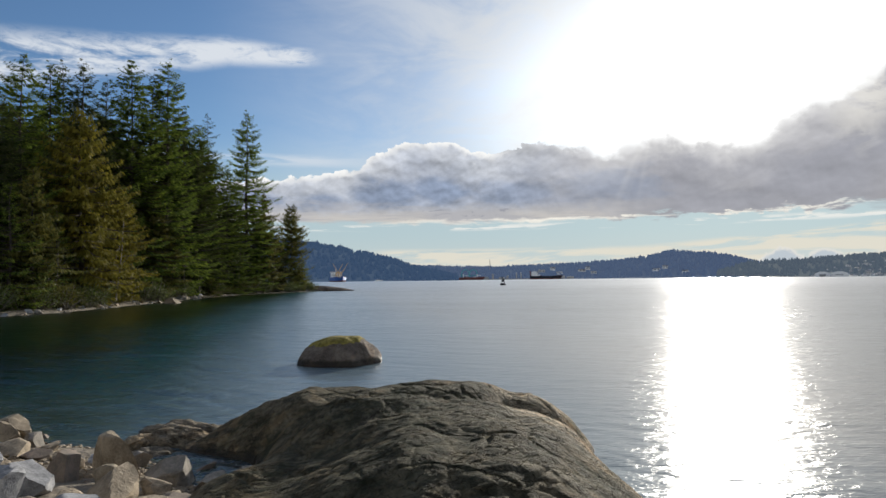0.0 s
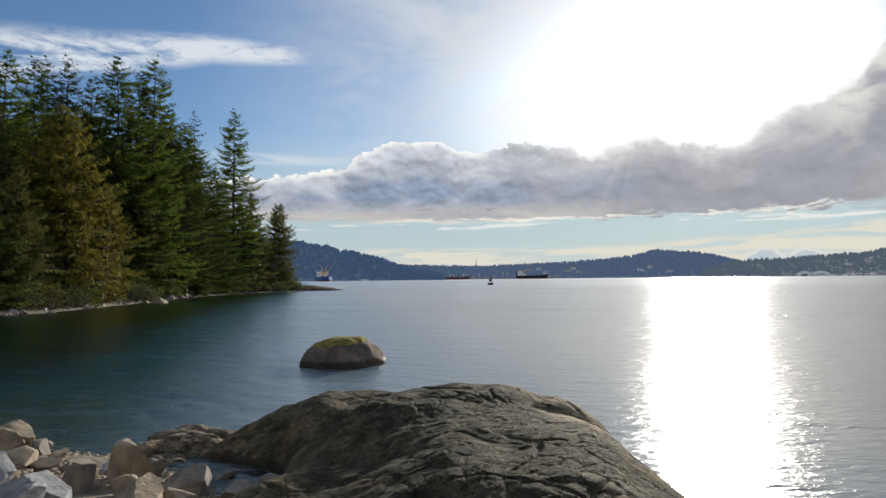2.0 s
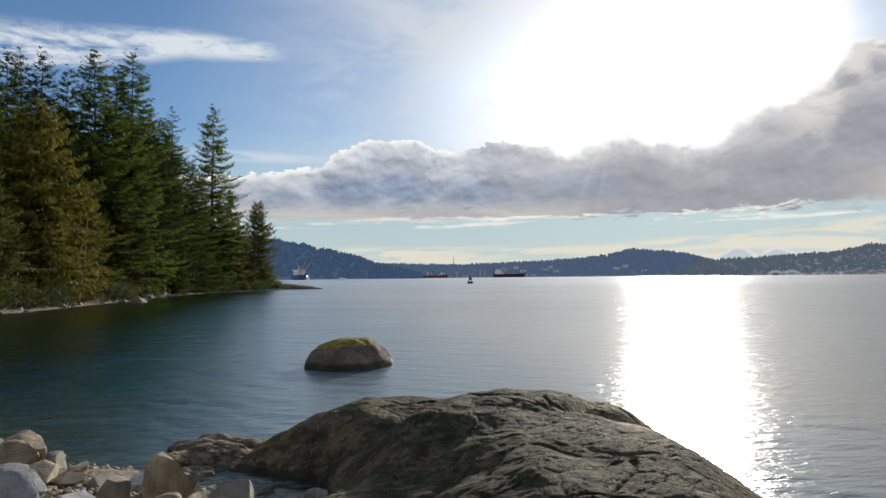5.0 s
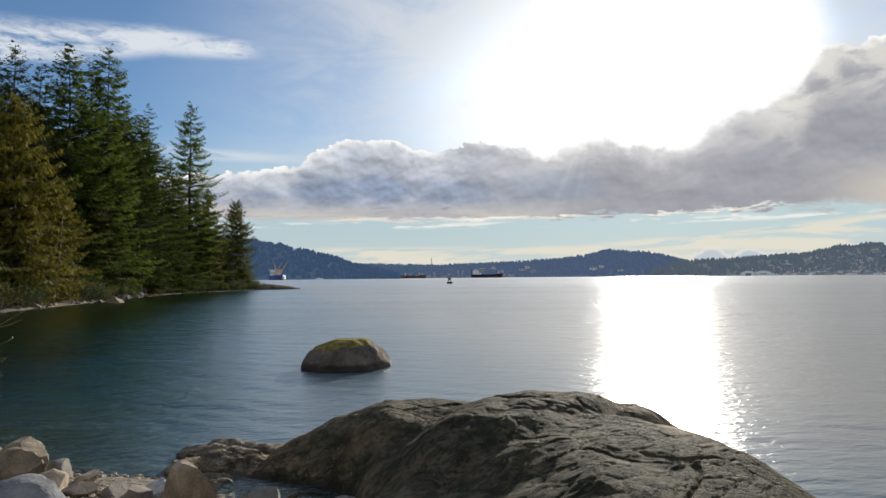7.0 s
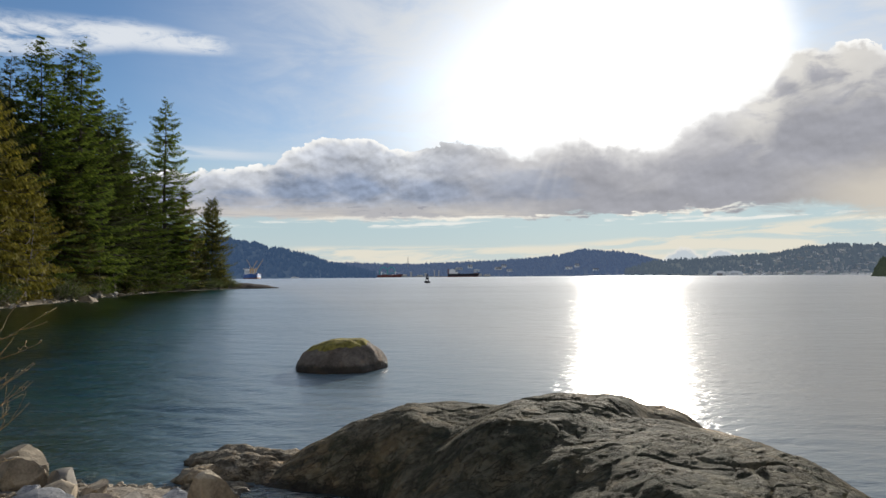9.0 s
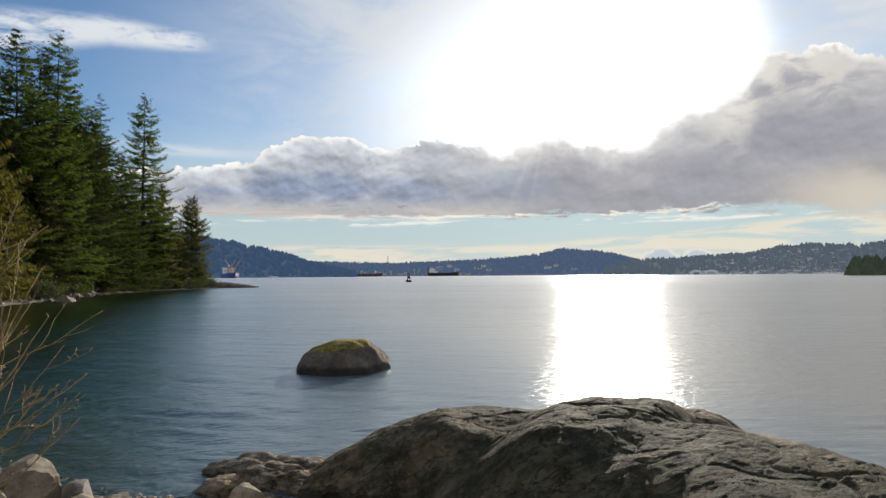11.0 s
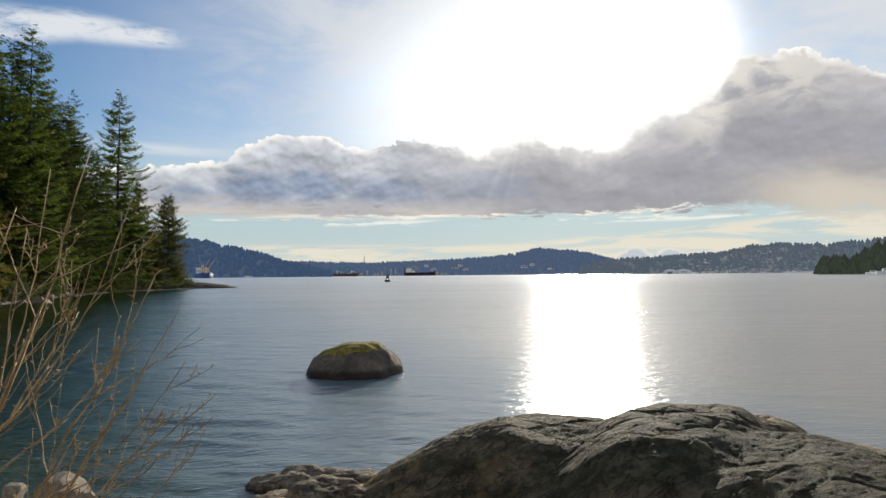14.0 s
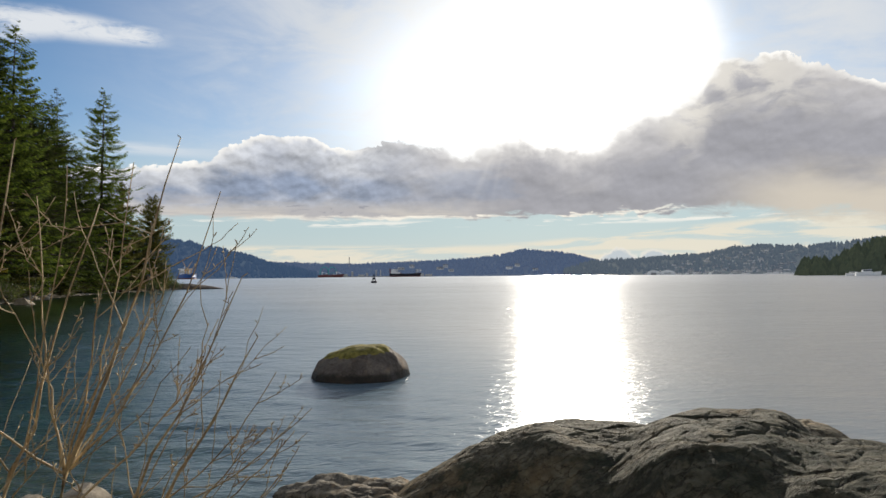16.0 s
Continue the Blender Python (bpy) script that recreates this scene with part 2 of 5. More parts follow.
    thin = g.math("MULTIPLY", g.ramp(off, 15, 5, 0, 0.55), g.ramp(deep, 2.0, 0.0))
    body = g.mix(thin, body, (1.0 * S, 0.99 * S, 0.96 * S))
    base = g.mix(bank, base, body)
    # beams of sunlight fanning down through the gap in the bank
    turn = g.math("ARCTAN2", g.math("SUBTRACT", az, 15.5), g.math("SUBTRACT", 14.5, el))
    beam_n = g.noise(g.vec(turn, 0.0), 3.0, 2, 0.5)
    beam = g.math("MULTIPLY", g.ramp(beam_n, 0.42, 0.64), g.math("MULTIPLY", g.ramp(turn, -1.45, -0.9), g.ramp(turn, 0.25, -0.35)))
    beam = g.math("MULTIPLY", beam, g.math("MULTIPLY", g.ramp(off, 17, 6, 0.0, 0.36), bank))
    base = g.mix(beam, base, (0.80 * S, 0.79 * S, 0.77 * S))
    # dark scud under the bank
    scud_n = g.noise(g.scaled(flat, (0.42, 1.1, 1), (0, 0, 12)), 1.0, 5, 0.6, 0.6)
    scud = g.math("MULTIPLY", g.ramp(g.math("ABSOLUTE", g.math("SUBTRACT", el, 6.0)), 0.7, 0.2), g.math("MULTIPLY", g.ramp(scud_n, 0.58, 0.66), g.math("MULTIPLY", g.ramp(az, -8, -4), g.ramp(az, 8, 4))))
    base = g.mix(g.math("MULTIPLY", scud, 0.8), base, (0.30 * S, 0.31 * S, 0.36 * S))
    # sunlit shreds along the foot of the bank
    shred = g.ramp(g.math("ABSOLUTE", g.math("SUBTRACT", height, 0.12)), 0.30, 0.04)
    shred = g.math("MULTIPLY", g.math("MULTIPLY", shred, g.ramp(bar_n, 0.44, 0.58)), g.math("MULTIPLY", g.ramp(az, -16, 10, 0.25, 1.0), g.ramp(az, 34, 24, 0.25, 1.0)))
    base = g.mix(g.math("MULTIPLY", shred, 0.9), base, (0.98 * S, 0.94 * S, 0.84 * S))

    bg = g.node("ShaderNodeBackground")
    g.put(bg.inputs[0], base)
    bg.inputs[1].default_value = 0.1
    out = g.node("ShaderNodeOutputWorld")
    tree.links.new(bg.outputs[0], out.inputs[0])


build_sky(world.node_tree)

sun_data = bpy.data.lights.new("sun", "SUN")
sun_data.energy, sun_data.angle, sun_data.color = 5.0, radians(1.0), (1.0, 0.93, 0.82)
sun_lamp = new("sun", sun_data)
sun_lamp.matrix_world = look((60 * math.sin(radians(SUN_AZ)), 60 * math.cos(radians(SUN_AZ)), 60 * math.tan(radians(SUN_EL))), (0, 0, 0))


# ---------------------------------------------------------------- materials
def material(name, rough=0.8, metal=0.0, spec=0.5):
    m = bpy.data.materials.new(name)
    m.use_nodes = True
    g = Graph(m.node_tree)
    b = g.node("ShaderNodeBsdfPrincipled")
    out = g.node("ShaderNodeOutputMaterial")
    m.node_tree.links.new(b.outputs[0], out.inputs[0])
    b.inputs["Roughness"].default_value = rough
    b.inputs["Metallic"].default_value = metal
    b.inputs["Specular IOR Level"].default_value = spec
    return m, g, b


def bump(g, b, height, distance, strength=1.0):
    n = g.node("ShaderNodeBump")
    n.inputs["Strength"].default_value = strength
    n.inputs["Distance"].default_value = distance
    g.put(n.inputs["Height"], height)
    g.put(b.inputs["Normal"], n.outputs[0])


def plain(name, col, col2=None, scale=3.0, rough=0.6, metal=0.0, relief=0.0, own=0.0, spec=0.5):
    """A painted or weathered surface: two colours at two scales; own: how far each object varies."""
    m, g, b = material(name, rough, metal, spec)
    p = g.node("ShaderNodeTexCoord").outputs["Object"]
    a = g.noise(p, scale, 5, 0.6)
    c = g.noise(p, scale * 7.3, 4, 0.6)
    f = g.math("ADD", g.math("MULTIPLY", a, 0.7), g.math("MULTIPLY", c, 0.3))
    col2 = col2 or tuple(v * 0.7 for v in col)
    out = g.mix(g.ramp(f, 0.35, 0.65), col2, col)
    if own:
        r = g.node("ShaderNodeObjectInfo").outputs["Random"]
        k = g.ramp(r, 0, 1, 1 - own, 1 + own, "LINEAR")
        out = g.mix(1.0, out, g.vec(k, k, k), "MULTIPLY")
    g.put(b.inputs["Base Color"], out)
    if relief:
        bump(g, b, f, relief)
    return m


def rock_material(name, light, dark, green, cracks=1.0, amount_green=0.35, wet=0.17, algae_shade=0.0):
    """Weathered coastal rock: mottled, cracked, with algae in patches."""
    m, g, b = material(name, 0.85, 0.0, 0.10)
    p = g.node("ShaderNodeNewGeometry").outputs["Position"]
    big = g.noise(p, 0.9, 5, 0.6, 0.6)
    mid = g.noise(p, 5.0, 6, 0.65, 0.3)
    fine = g.noise(p, 38.0, 4, 0.7)
    f = g.math("ADD", g.math("MULTIPLY", big, 0.45), g.math("ADD", g.math("MULTIPLY", mid, 0.35), g.math("MULTIPLY", fine, 0.2)))
    col = g.mix(g.ramp(f, 0.38, 0.62), dark, light)
    algae = g.noise(g.scaled(p, (1, 1, 1), (20, 10, 40)), 1.4, 6, 0.65, 0.8)
    col = g.mix(g.math("MULTIPLY", g.ramp(algae, 0.48, 0.66), amount_green), col, green)
    rust = g.noise(p, 2.3, 5, 0.6, 0.5)
    col = g.mix(g.math("MULTIPLY", g.ramp(rust, 0.50, 0.68), 0.55), col, (light[0] * 1.25, light[1] * 1.02, light[2] * 0.78))
    lichen = g.noise(p, 11.0, 3, 0.5)
    col = g.mix(g.math("MULTIPLY", g.ramp(lichen, 0.63, 0.70), 0.35), col, tuple(min(1, v * 1.35) for v in light))
    if algae_shade:                                # landward side darkened in the colour: algae and shade together
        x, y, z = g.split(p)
        dark_side = g.math("ADD", g.math("MULTIPLY", x, 0.8), g.math("ADD", g.math("MULTIPLY", g.math("SUBTRACT", y, 8.0), 0.25), g.math("MULTIPLY", g.math("SUBTRACT", big, 0.5), 2.6)))
        dark_side = g.math("MULTIPLY", g.ramp(dark_side, 1.30, 0.30), g.ramp(mid, 0.30, 0.62, 1.0, 0.85))
        dark_side = g.math("MULTIPLY", dark_side, g.ramp(g.math("ADD", x, g.math("MULTIPLY", g.math("SUBTRACT", mid, 0.5), 1.5)), -3.0, -1.3, 0.72, 1.0))
        col = g.mix(g.math("MULTIPLY", dark_side, algae_shade), col, g.mix(g.ramp(mid, 0.4, 0.6), (0.012, 0.019, 0.010), (0.040, 0.047, 0.028)))
    wp = g.node("ShaderNodeVectorMath", "ADD")
    g.put(wp.inputs[0], p)
    g.put(wp.inputs[1], g.vec(g.math("MULTIPLY", mid, 0.5), g.math("MULTIPLY", big, 0.7), g.math("MULTIPLY", mid, 0.3)))
    lines = g.cells(g.scaled(wp.outputs[0], (1.0, 3.4, 2.6), (0, 0, -22)), 1.9, "DISTANCE_TO_EDGE")
    line = g.ramp(lines, 0.030, 0.0)
    line = g.math("MULTIPLY", line, g.ramp(mid, 0.40, 0.55))
    col = g.mix(g.math("MULTIPLY", line, 0.8 * cracks), col, tuple(v * 0.35 for v in dark))
    net = g.cells(g.scaled(wp.outputs[0], (1.0, 2.2, 1.9), (0, 0, -48)), 6.5, "DISTANCE_TO_EDGE")
    net = g.math("MULTIPLY", g.ramp(net, 0.045, 0.0), g.ramp(g.noise(p, 1.7, 4, 0.6), 0.46, 0.60))
    seam = g.cells(g.scaled(wp.outputs[0], (2.2, 9.0, 7.0), (0, 0, -22)), 1.0, "DISTANCE_TO_EDGE")
    seam = g.math("MULTIPLY", g.ramp(seam, 0.05, 0.0), g.ramp(g.noise(p, 2.6, 4, 0.6), 0.40, 0.56))
    col = g.mix(g.math("MULTIPLY", seam, 0.7 * cracks), col, tuple(v * 0.35 for v in dark))
    net = g.math("MAXIMUM", net, seam)
    col = g.mix(g.math("MULTIPLY", net, 0.75 * cracks), col, tuple(v * 0.4 for v in dark))
    # wet, weed-darkened foot between the tides
    z = g.split(p)[2]
    tide = g.ramp(g.math("ADD", z, g.math("MULTIPLY", g.math("SUBTRACT", mid, 0.5), 0.16)), wet, wet - 0.10)
    col = g.mix(g.math("MULTIPLY", tide, 0.78), col, (0.022, 0.019, 0.014))
    g.put(b.inputs["Base Color"], col)
    g.put(b.inputs["Roughness"], g.ramp(tide, 0, 1, 0.80, 0.40, "LINEAR"))
    grain = g.noise(g.scaled(wp.outputs[0], (5, 22, 14), (0, 0, -22)), 1.0, 5, 0.7)
    height = g.math("ADD", g.math("MULTIPLY", mid, 0.55), g.math("ADD", g.math("MULTIPLY", fine, 0.28), g.math("MULTIPLY", grain, 0.55)))
    height = g.math("SUBTRACT", height, g.math("ADD", g.math("MULTIPLY", line, 0.8 * cracks), g.math("MULTIPLY", net, 0.45 * cracks)))
    bump(g, b, height, 0.032)
    return m


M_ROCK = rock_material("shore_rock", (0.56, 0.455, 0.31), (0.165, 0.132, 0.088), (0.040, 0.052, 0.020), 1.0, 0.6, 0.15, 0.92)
M_BOULDER = rock_material("granite_boulder", (0.25, 0.205, 0.165), (0.095, 0.078, 0.064), (0.10, 0.10, 0.05), 0.4, 0.2, 0.24)
M_REEF = rock_material("barnacled_rock", (0.42, 0.36, 0.27), (0.10, 0.085, 0.062), (0.12, 0.10, 0.035), 0.6, 0.3, 0.08)
M_STONES = [
    plain("tan_stone", (0.41, 0.335, 0.235), (0.18, 0.145, 0.10), 5, 0.85, 0, 0.03, 0.22),
    plain("grey_stone", (0.34, 0.305, 0.255), (0.16, 0.145, 0.12), 5, 0.85, 0, 0.03, 0.25),
    plain("pale_stone", (0.42, 0.425, 0.43), (0.18, 0.185, 0.195), 4, 0.85, 0, 0.03, 0.15),
    plain("brown_stone", (0.27, 0.21, 0.16), (0.14, 0.115, 0.09), 6, 0.8, 0, 0.012, 0.2),
]


def moss_material():
    m, g, b = material("moss", 0.95, 0.0, 0.2)
    p = g.node("ShaderNodeNewGeometry").outputs["Position"]
    n = g.noise(p, 6, 6, 0.7)
    g.put(b.inputs["Base Color"], g.mix(g.ramp(n, 0.35, 0.65), (0.13, 0.11, 0.03), (0.34, 0.28, 0.07)))
    bump(g, b, g.noise(p, 40, 4, 0.7), 0.02)
    return m


M_MOSS = moss_material()


def foliage(name, a, b_, tone=0.35, shine=0.2, through_=0.28, haze_glow=None):
    """Needle sprays: colour by spray and by tree; some light passes through."""
    m = bpy.data.materials.new(name)
    m.use_nodes = True
    g = Graph(m.node_tree)
    geo = g.node("ShaderNodeNewGeometry")
    r = geo.outputs["Random Per Island"]
    patch = g.noise(geo.outputs["Position"], 0.35, 3, 0.6)
    col = g.mix(g.ramp(g.math("ADD", g.math("MULTIPLY", r, 0.5), g.math("MULTIPLY", patch, 0.6)), 0.25, 0.8), a, b_)
    own = g.node("ShaderNodeObjectInfo").outputs["Random"]
    k = g.ramp(own, 0, 1, 1 - tone, 1 + tone, "LINEAR")
    col = g.mix(1.0, col, g.vec(k, k, k), "MULTIPLY")
    d = g.node("ShaderNodeBsdfPrincipled")
    g.put(d.inputs["Base Color"], col)
    d.inputs["Roughness"].default_value = 0.65
    d.inputs["Specular IOR Level"].default_value = shine
    if haze_glow:                                   # distance haze painted as a faint glow on far woods and slopes
        d.inputs["Emission Color"].default_value = (*haze_glow, 1)
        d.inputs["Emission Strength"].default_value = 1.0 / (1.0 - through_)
    t = g.node("ShaderNodeBsdfTranslucent")
    g.put(t.inputs[0], col)
    s = g.node("ShaderNodeMixShader")
    s.inputs[0].default_value = through_
    m.node_tree.links.new(d.outputs[0], s.inputs[1])
    m.node_tree.links.new(t.outputs[0], s.inputs[2])
    out = g.node("ShaderNodeOutputMaterial")
    m.node_tree.links.new(s.outputs[0], out.inputs[0])
    return m


M_FIR = foliage("fir_needles", (0.042, 0.070, 0.016), (0.170, 0.220, 0.034), 0.25, 0.1, 0.42)
M_FIR_DARK = foliage("hemlock_needles", (0.034, 0.050, 0.016), (0.090, 0.104, 0.030), 0.3, 0.1, 0.32)
M_CEDAR = foliage("cedar_sprays", (0.105, 0.098, 0.018), (0.255, 0.222, 0.034), 0.15, 0.1, 0.4)
M_CEDAR_GREEN = foliage("green_cedar_sprays", (0.060, 0.066, 0.018), (0.165, 0.155, 0.034), 0.25, 0.1, 0.35)
M_SHRUB = foliage("shrub_leaves", (0.06, 0.085, 0.025), (0.16, 0.19, 0.06))
M_BARK = plain("bark", (0.075, 0.058, 0.045), (0.035, 0.028, 0.022), 4, 0.9, 0, 0.03)
M_TWIG = plain("twig_bark", (0.60, 0.45, 0.24), (0.28, 0.19, 0.095), 9, 0.7, 0, 0.002)
M_PALE_BARK = plain("pale_bark", (0.26, 0.23, 0.19), (0.15, 0.13, 0.11), 5, 0.85, 0, 0.01)
# far woods: haze put into their bluish colours and emission
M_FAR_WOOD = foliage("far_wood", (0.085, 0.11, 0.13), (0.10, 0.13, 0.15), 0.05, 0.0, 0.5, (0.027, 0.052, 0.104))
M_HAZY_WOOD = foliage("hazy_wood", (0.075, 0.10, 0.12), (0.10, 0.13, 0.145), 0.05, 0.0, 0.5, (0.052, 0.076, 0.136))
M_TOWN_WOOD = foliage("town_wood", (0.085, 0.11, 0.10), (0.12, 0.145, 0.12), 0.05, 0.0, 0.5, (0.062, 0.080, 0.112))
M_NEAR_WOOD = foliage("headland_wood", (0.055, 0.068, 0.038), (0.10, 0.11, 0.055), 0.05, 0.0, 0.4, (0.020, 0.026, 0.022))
M_MUSSEL = plain("mussel_shell", (0.36, 0.28, 0.11), (0.05, 0.042, 0.03), 26, 0.55, 0, 0.006)


def water_material():
    """Turbid sea water, its colour tinted by reflected wood and sky, under a rippled glossy skin; clear over the
    shallows.
    """
    m = bpy.data.materials.new("sea_water")
    m.use_nodes = True
    g = Graph(m.node_tree)
    p = g.node("ShaderNodeNewGeometry").outputs["Position"]
    x, y, z = g.split(p)
    away = g.math("SQRT", g.math("ADD", g.math("POWER", g.math("ADD", x, 2.0), 2.0), g.math("POWER", g.math("SUBTRACT", y, 2.0), 2.0)))
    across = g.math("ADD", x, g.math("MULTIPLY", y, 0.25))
    # gusts: calm under the wood, ruffled off the beach, long cat's-paws offshore
    gust = g.noise(g.scaled(p, (0.020, 0.045, 1), (0, 0, 20)), 1.0, 4, 0.55, 0.5)
    paws = g.noise(g.scaled(p, (0.012, 0.085, 1), (0, 0, -12)), 1.0, 4, 0.6, 0.4)
    fetch = g.math("ADD", across, g.math("MULTIPLY", g.math("SUBTRACT", gust, 0.5), 5.0))
    amp = g.math("MULTIPLY", g.ramp(paws, 0.32, 0.66, 0.70, 1.2), g.math("MULTIPLY", g.ramp(fetch, -14.0, -7.0, 0.3, 1.0), g.ramp(fetch, -4.0, 2.0, 2.1, 1.0)))
    # ripples, wavelets and longer waves, each dying out where it is too far off to be told apart
    fine = g.noise(g.scaled(p, (0.45, 1.0, 1), (0, 0, -20)), 8.0, 3.0, 0.6, 0.35)
    small = g.noise(g.scaled(p, (0.42, 1.0, 1), (0, 0, -18)), 3.6, 3.0, 0.6, 0.4)
    waves = g.noise(g.scaled(p, (0.36, 1.0, 1), (0, 0, -15)), 1.2, 3.0, 0.6, 0.4)
    long = g.noise(g.scaled(p, (0.30, 1.0, 1), (0, 0, -10)), 0.32, 3.0, 0.6, 0.3)
    h = g.math("MULTIPLY", fine, g.ramp(away, 14, 34, 0.018, 0.0))
    h = g.math("ADD", h, g.math("MULTIPLY", small, g.math("MULTIPLY", g.ramp(away, 12, 45, 0.024, 0.042), g.ramp(away, 40, 130, 1.0, 0.0))))
    h = g.math("ADD", h, g.math("MULTIPLY", waves, g.math("MULTIPLY", g.ramp(away, 14, 45, 0.02, 0.13), g.ramp(away, 140, 320, 1.0, 0.0))))
    h = g.math("ADD", h, g.math("MULTIPLY", long, g.math("MULTIPLY", g.ramp(away, 30, 140, 0.02, 0.34), g.ramp(away, 500, 1100, 1.0, 0.0))))
    bent = g.node("ShaderNodeBump")
    bent.inputs["Distance"].default_value = 1.0
    g.put(bent.inputs["Height"], g.math("MULTIPLY", h, amp))

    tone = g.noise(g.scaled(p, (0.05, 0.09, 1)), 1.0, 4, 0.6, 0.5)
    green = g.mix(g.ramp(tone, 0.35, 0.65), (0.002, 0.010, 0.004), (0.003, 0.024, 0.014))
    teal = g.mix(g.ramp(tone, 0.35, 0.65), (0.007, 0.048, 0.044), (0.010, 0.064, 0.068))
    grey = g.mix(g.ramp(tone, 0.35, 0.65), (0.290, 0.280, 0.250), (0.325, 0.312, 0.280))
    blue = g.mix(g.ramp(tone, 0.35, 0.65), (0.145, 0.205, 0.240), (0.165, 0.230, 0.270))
    # reflections painted into the body: dark wood inshore, pale sky blue and grey offshore
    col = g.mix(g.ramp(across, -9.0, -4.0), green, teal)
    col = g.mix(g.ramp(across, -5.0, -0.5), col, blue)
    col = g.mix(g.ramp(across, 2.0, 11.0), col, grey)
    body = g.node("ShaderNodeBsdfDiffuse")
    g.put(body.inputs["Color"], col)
    clear = g.node("ShaderNodeBsdfRefraction")
    clear.inputs["Color"].default_value = (0.62, 0.86, 0.80, 1)
    clear.inputs["IOR"].default_value = 1.33
    clear.inputs["Roughness"].default_value = 0.05
    skin = g.node("ShaderNodeBsdfGlossy")
    skin.distribution = "BECKMANN"
    g.put(skin.inputs["Roughness"], g.math("ADD", 0.2765, g.ramp(away, 40, 300, 0.0, 0.045)))
    broad = g.node("ShaderNodeBsdfGlossy")          # the few steep facets of the ripples
    broad.inputs["Roughness"].default_value = 0.42
    gloss = g.node("ShaderNodeMixShader")
    g.put(gloss.inputs[0], g.ramp(across, 0.0, 9.0, 0.0, 0.045))
    fresnel = g.node("ShaderNodeFresnel")
    fresnel.inputs["IOR"].default_value = 1.46
    for n in (body, clear, skin, broad, fresnel):
        m.node_tree.links.new(bent.outputs[0], n.inputs["Normal"])
    shallow = g.math("MULTIPLY", g.ramp(across, -2.0, -5.0), g.ramp(y, 17.0, 11.0))
    shallow = g.math("MAXIMUM", shallow, g.math("MULTIPLY", g.ramp(y, 10.0, 9.3), g.ramp(x, -1.2, -2.0)))
    under, whole = g.node("ShaderNodeMixShader"), g.node("ShaderNodeMixShader")
    out = g.node("ShaderNodeOutputMaterial")
    g.put(under.inputs[0], g.math("MULTIPLY", shallow, 0.85))
    g.put(whole.inputs[0], fresnel.outputs[0])
    for a, b in ((body, under.inputs[1]), (clear, under.inputs[2]), (under, whole.inputs[1]), (skin, gloss.inputs[1]), (broad, gloss.inputs[2]), (gloss, whole.inputs[2]), (whole, out.inputs[0])):
        m.node_tree.links.new(a.outputs[0], b)
    return m


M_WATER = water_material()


def ground_material():
    """Shingle and grit on land, stones and weed going over to a silty green bed under water, tinted by reflected sky
    offshore.
    """
    m, g, b = material("shore_ground", 0.9, 0.0, 0.3)
    p = g.node("ShaderNodeNewGeometry").outputs["Position"]
    x, y, z = g.split(p)
    n1 = g.noise(p, 1.2, 6, 0.65)
    n2 = g.noise(p, 9.0, 5, 0.7)
    st = g.cells(p, 7.0)
    grit = g.mix(g.ramp(n2, 0.35, 0.65), (0.14, 0.115, 0.085), (0.34, 0.29, 0.22))
    grit = g.mix(g.ramp(st, 0.1, 0.6), grit, (0.19, 0.165, 0.13))
    soil = g.mix(g.ramp(n1, 0.35, 0.65), (0.055, 0.045, 0.028), (0.105, 0.085, 0.045))
    land = g.mix(g.ramp(g.math("ADD", z, g.math("MULTIPLY", n1, 0.8)), 1.15, 1.7), grit, soil)
    bed = g.mix(g.ramp(g.math("ADD", g.math("MULTIPLY", n1, 0.6), g.math("MULTIPLY", n2, 0.4)), 0.38, 0.6), (0.004, 0.012, 0.005), (0.034, 0.036, 0.012))
    deep = g.mix(g.ramp(n1, 0.3, 0.7), (0.002, 0.036, 0.026), (0.003, 0.056, 0.046))
    # pale and blue bed tones stand for sky reflected on the water
    sky_sheen = g.mix(g.ramp(n1, 0.3, 0.7), (0.27, 0.275, 0.285), (0.34, 0.345, 0.355))
    open_sea = g.math("MULTIPLY", g.ramp(g.math("ADD", x, g.math("ADD", g.math("MULTIPLY", y, 0.25), g.math("MULTIPLY", n1, 3.0))), 1.5, 9.0), g.ramp(z, -0.35, -1.3))
    blue = g.mix(g.ramp(n1, 0.3, 0.7), (0.034, 0.080, 0.128), (0.045, 0.100, 0.155))
    deep = g.mix(g.ramp(g.math("ADD", x, g.math("MULTIPLY", y, 0.25)), -5.6, -2.6), deep, blue)
    clear = g.math("MULTIPLY", g.ramp(g.math("ADD", x, g.math("MULTIPLY", y, 0.25)), -5.0, -2.5), g.ramp(z, -0.12, -0.5))
    pale_bed = g.mix(g.ramp(n2, 0.35, 0.65), (0.05, 0.08, 0.085), (0.09, 0.12, 0.12))
    deep = g.mix(g.math("MULTIPLY", clear, g.ramp(z, -0.70, -0.38)), deep, pale_bed)
    under = g.mix(g.math("MAXIMUM", clear, g.ramp(z, -0.35, -1.6)), bed, deep)
    under = g.mix(open_sea, under, sky_sheen)
    col = g.mix(g.ramp(z, -0.03, 0.04), under, land)
    g.put(b.inputs["Base Color"], col)
    bump(g, b, g.math("ADD", n2, g.math("MULTIPLY", st, 0.6)), 0.04)
    return m


M_GROUND = ground_material()


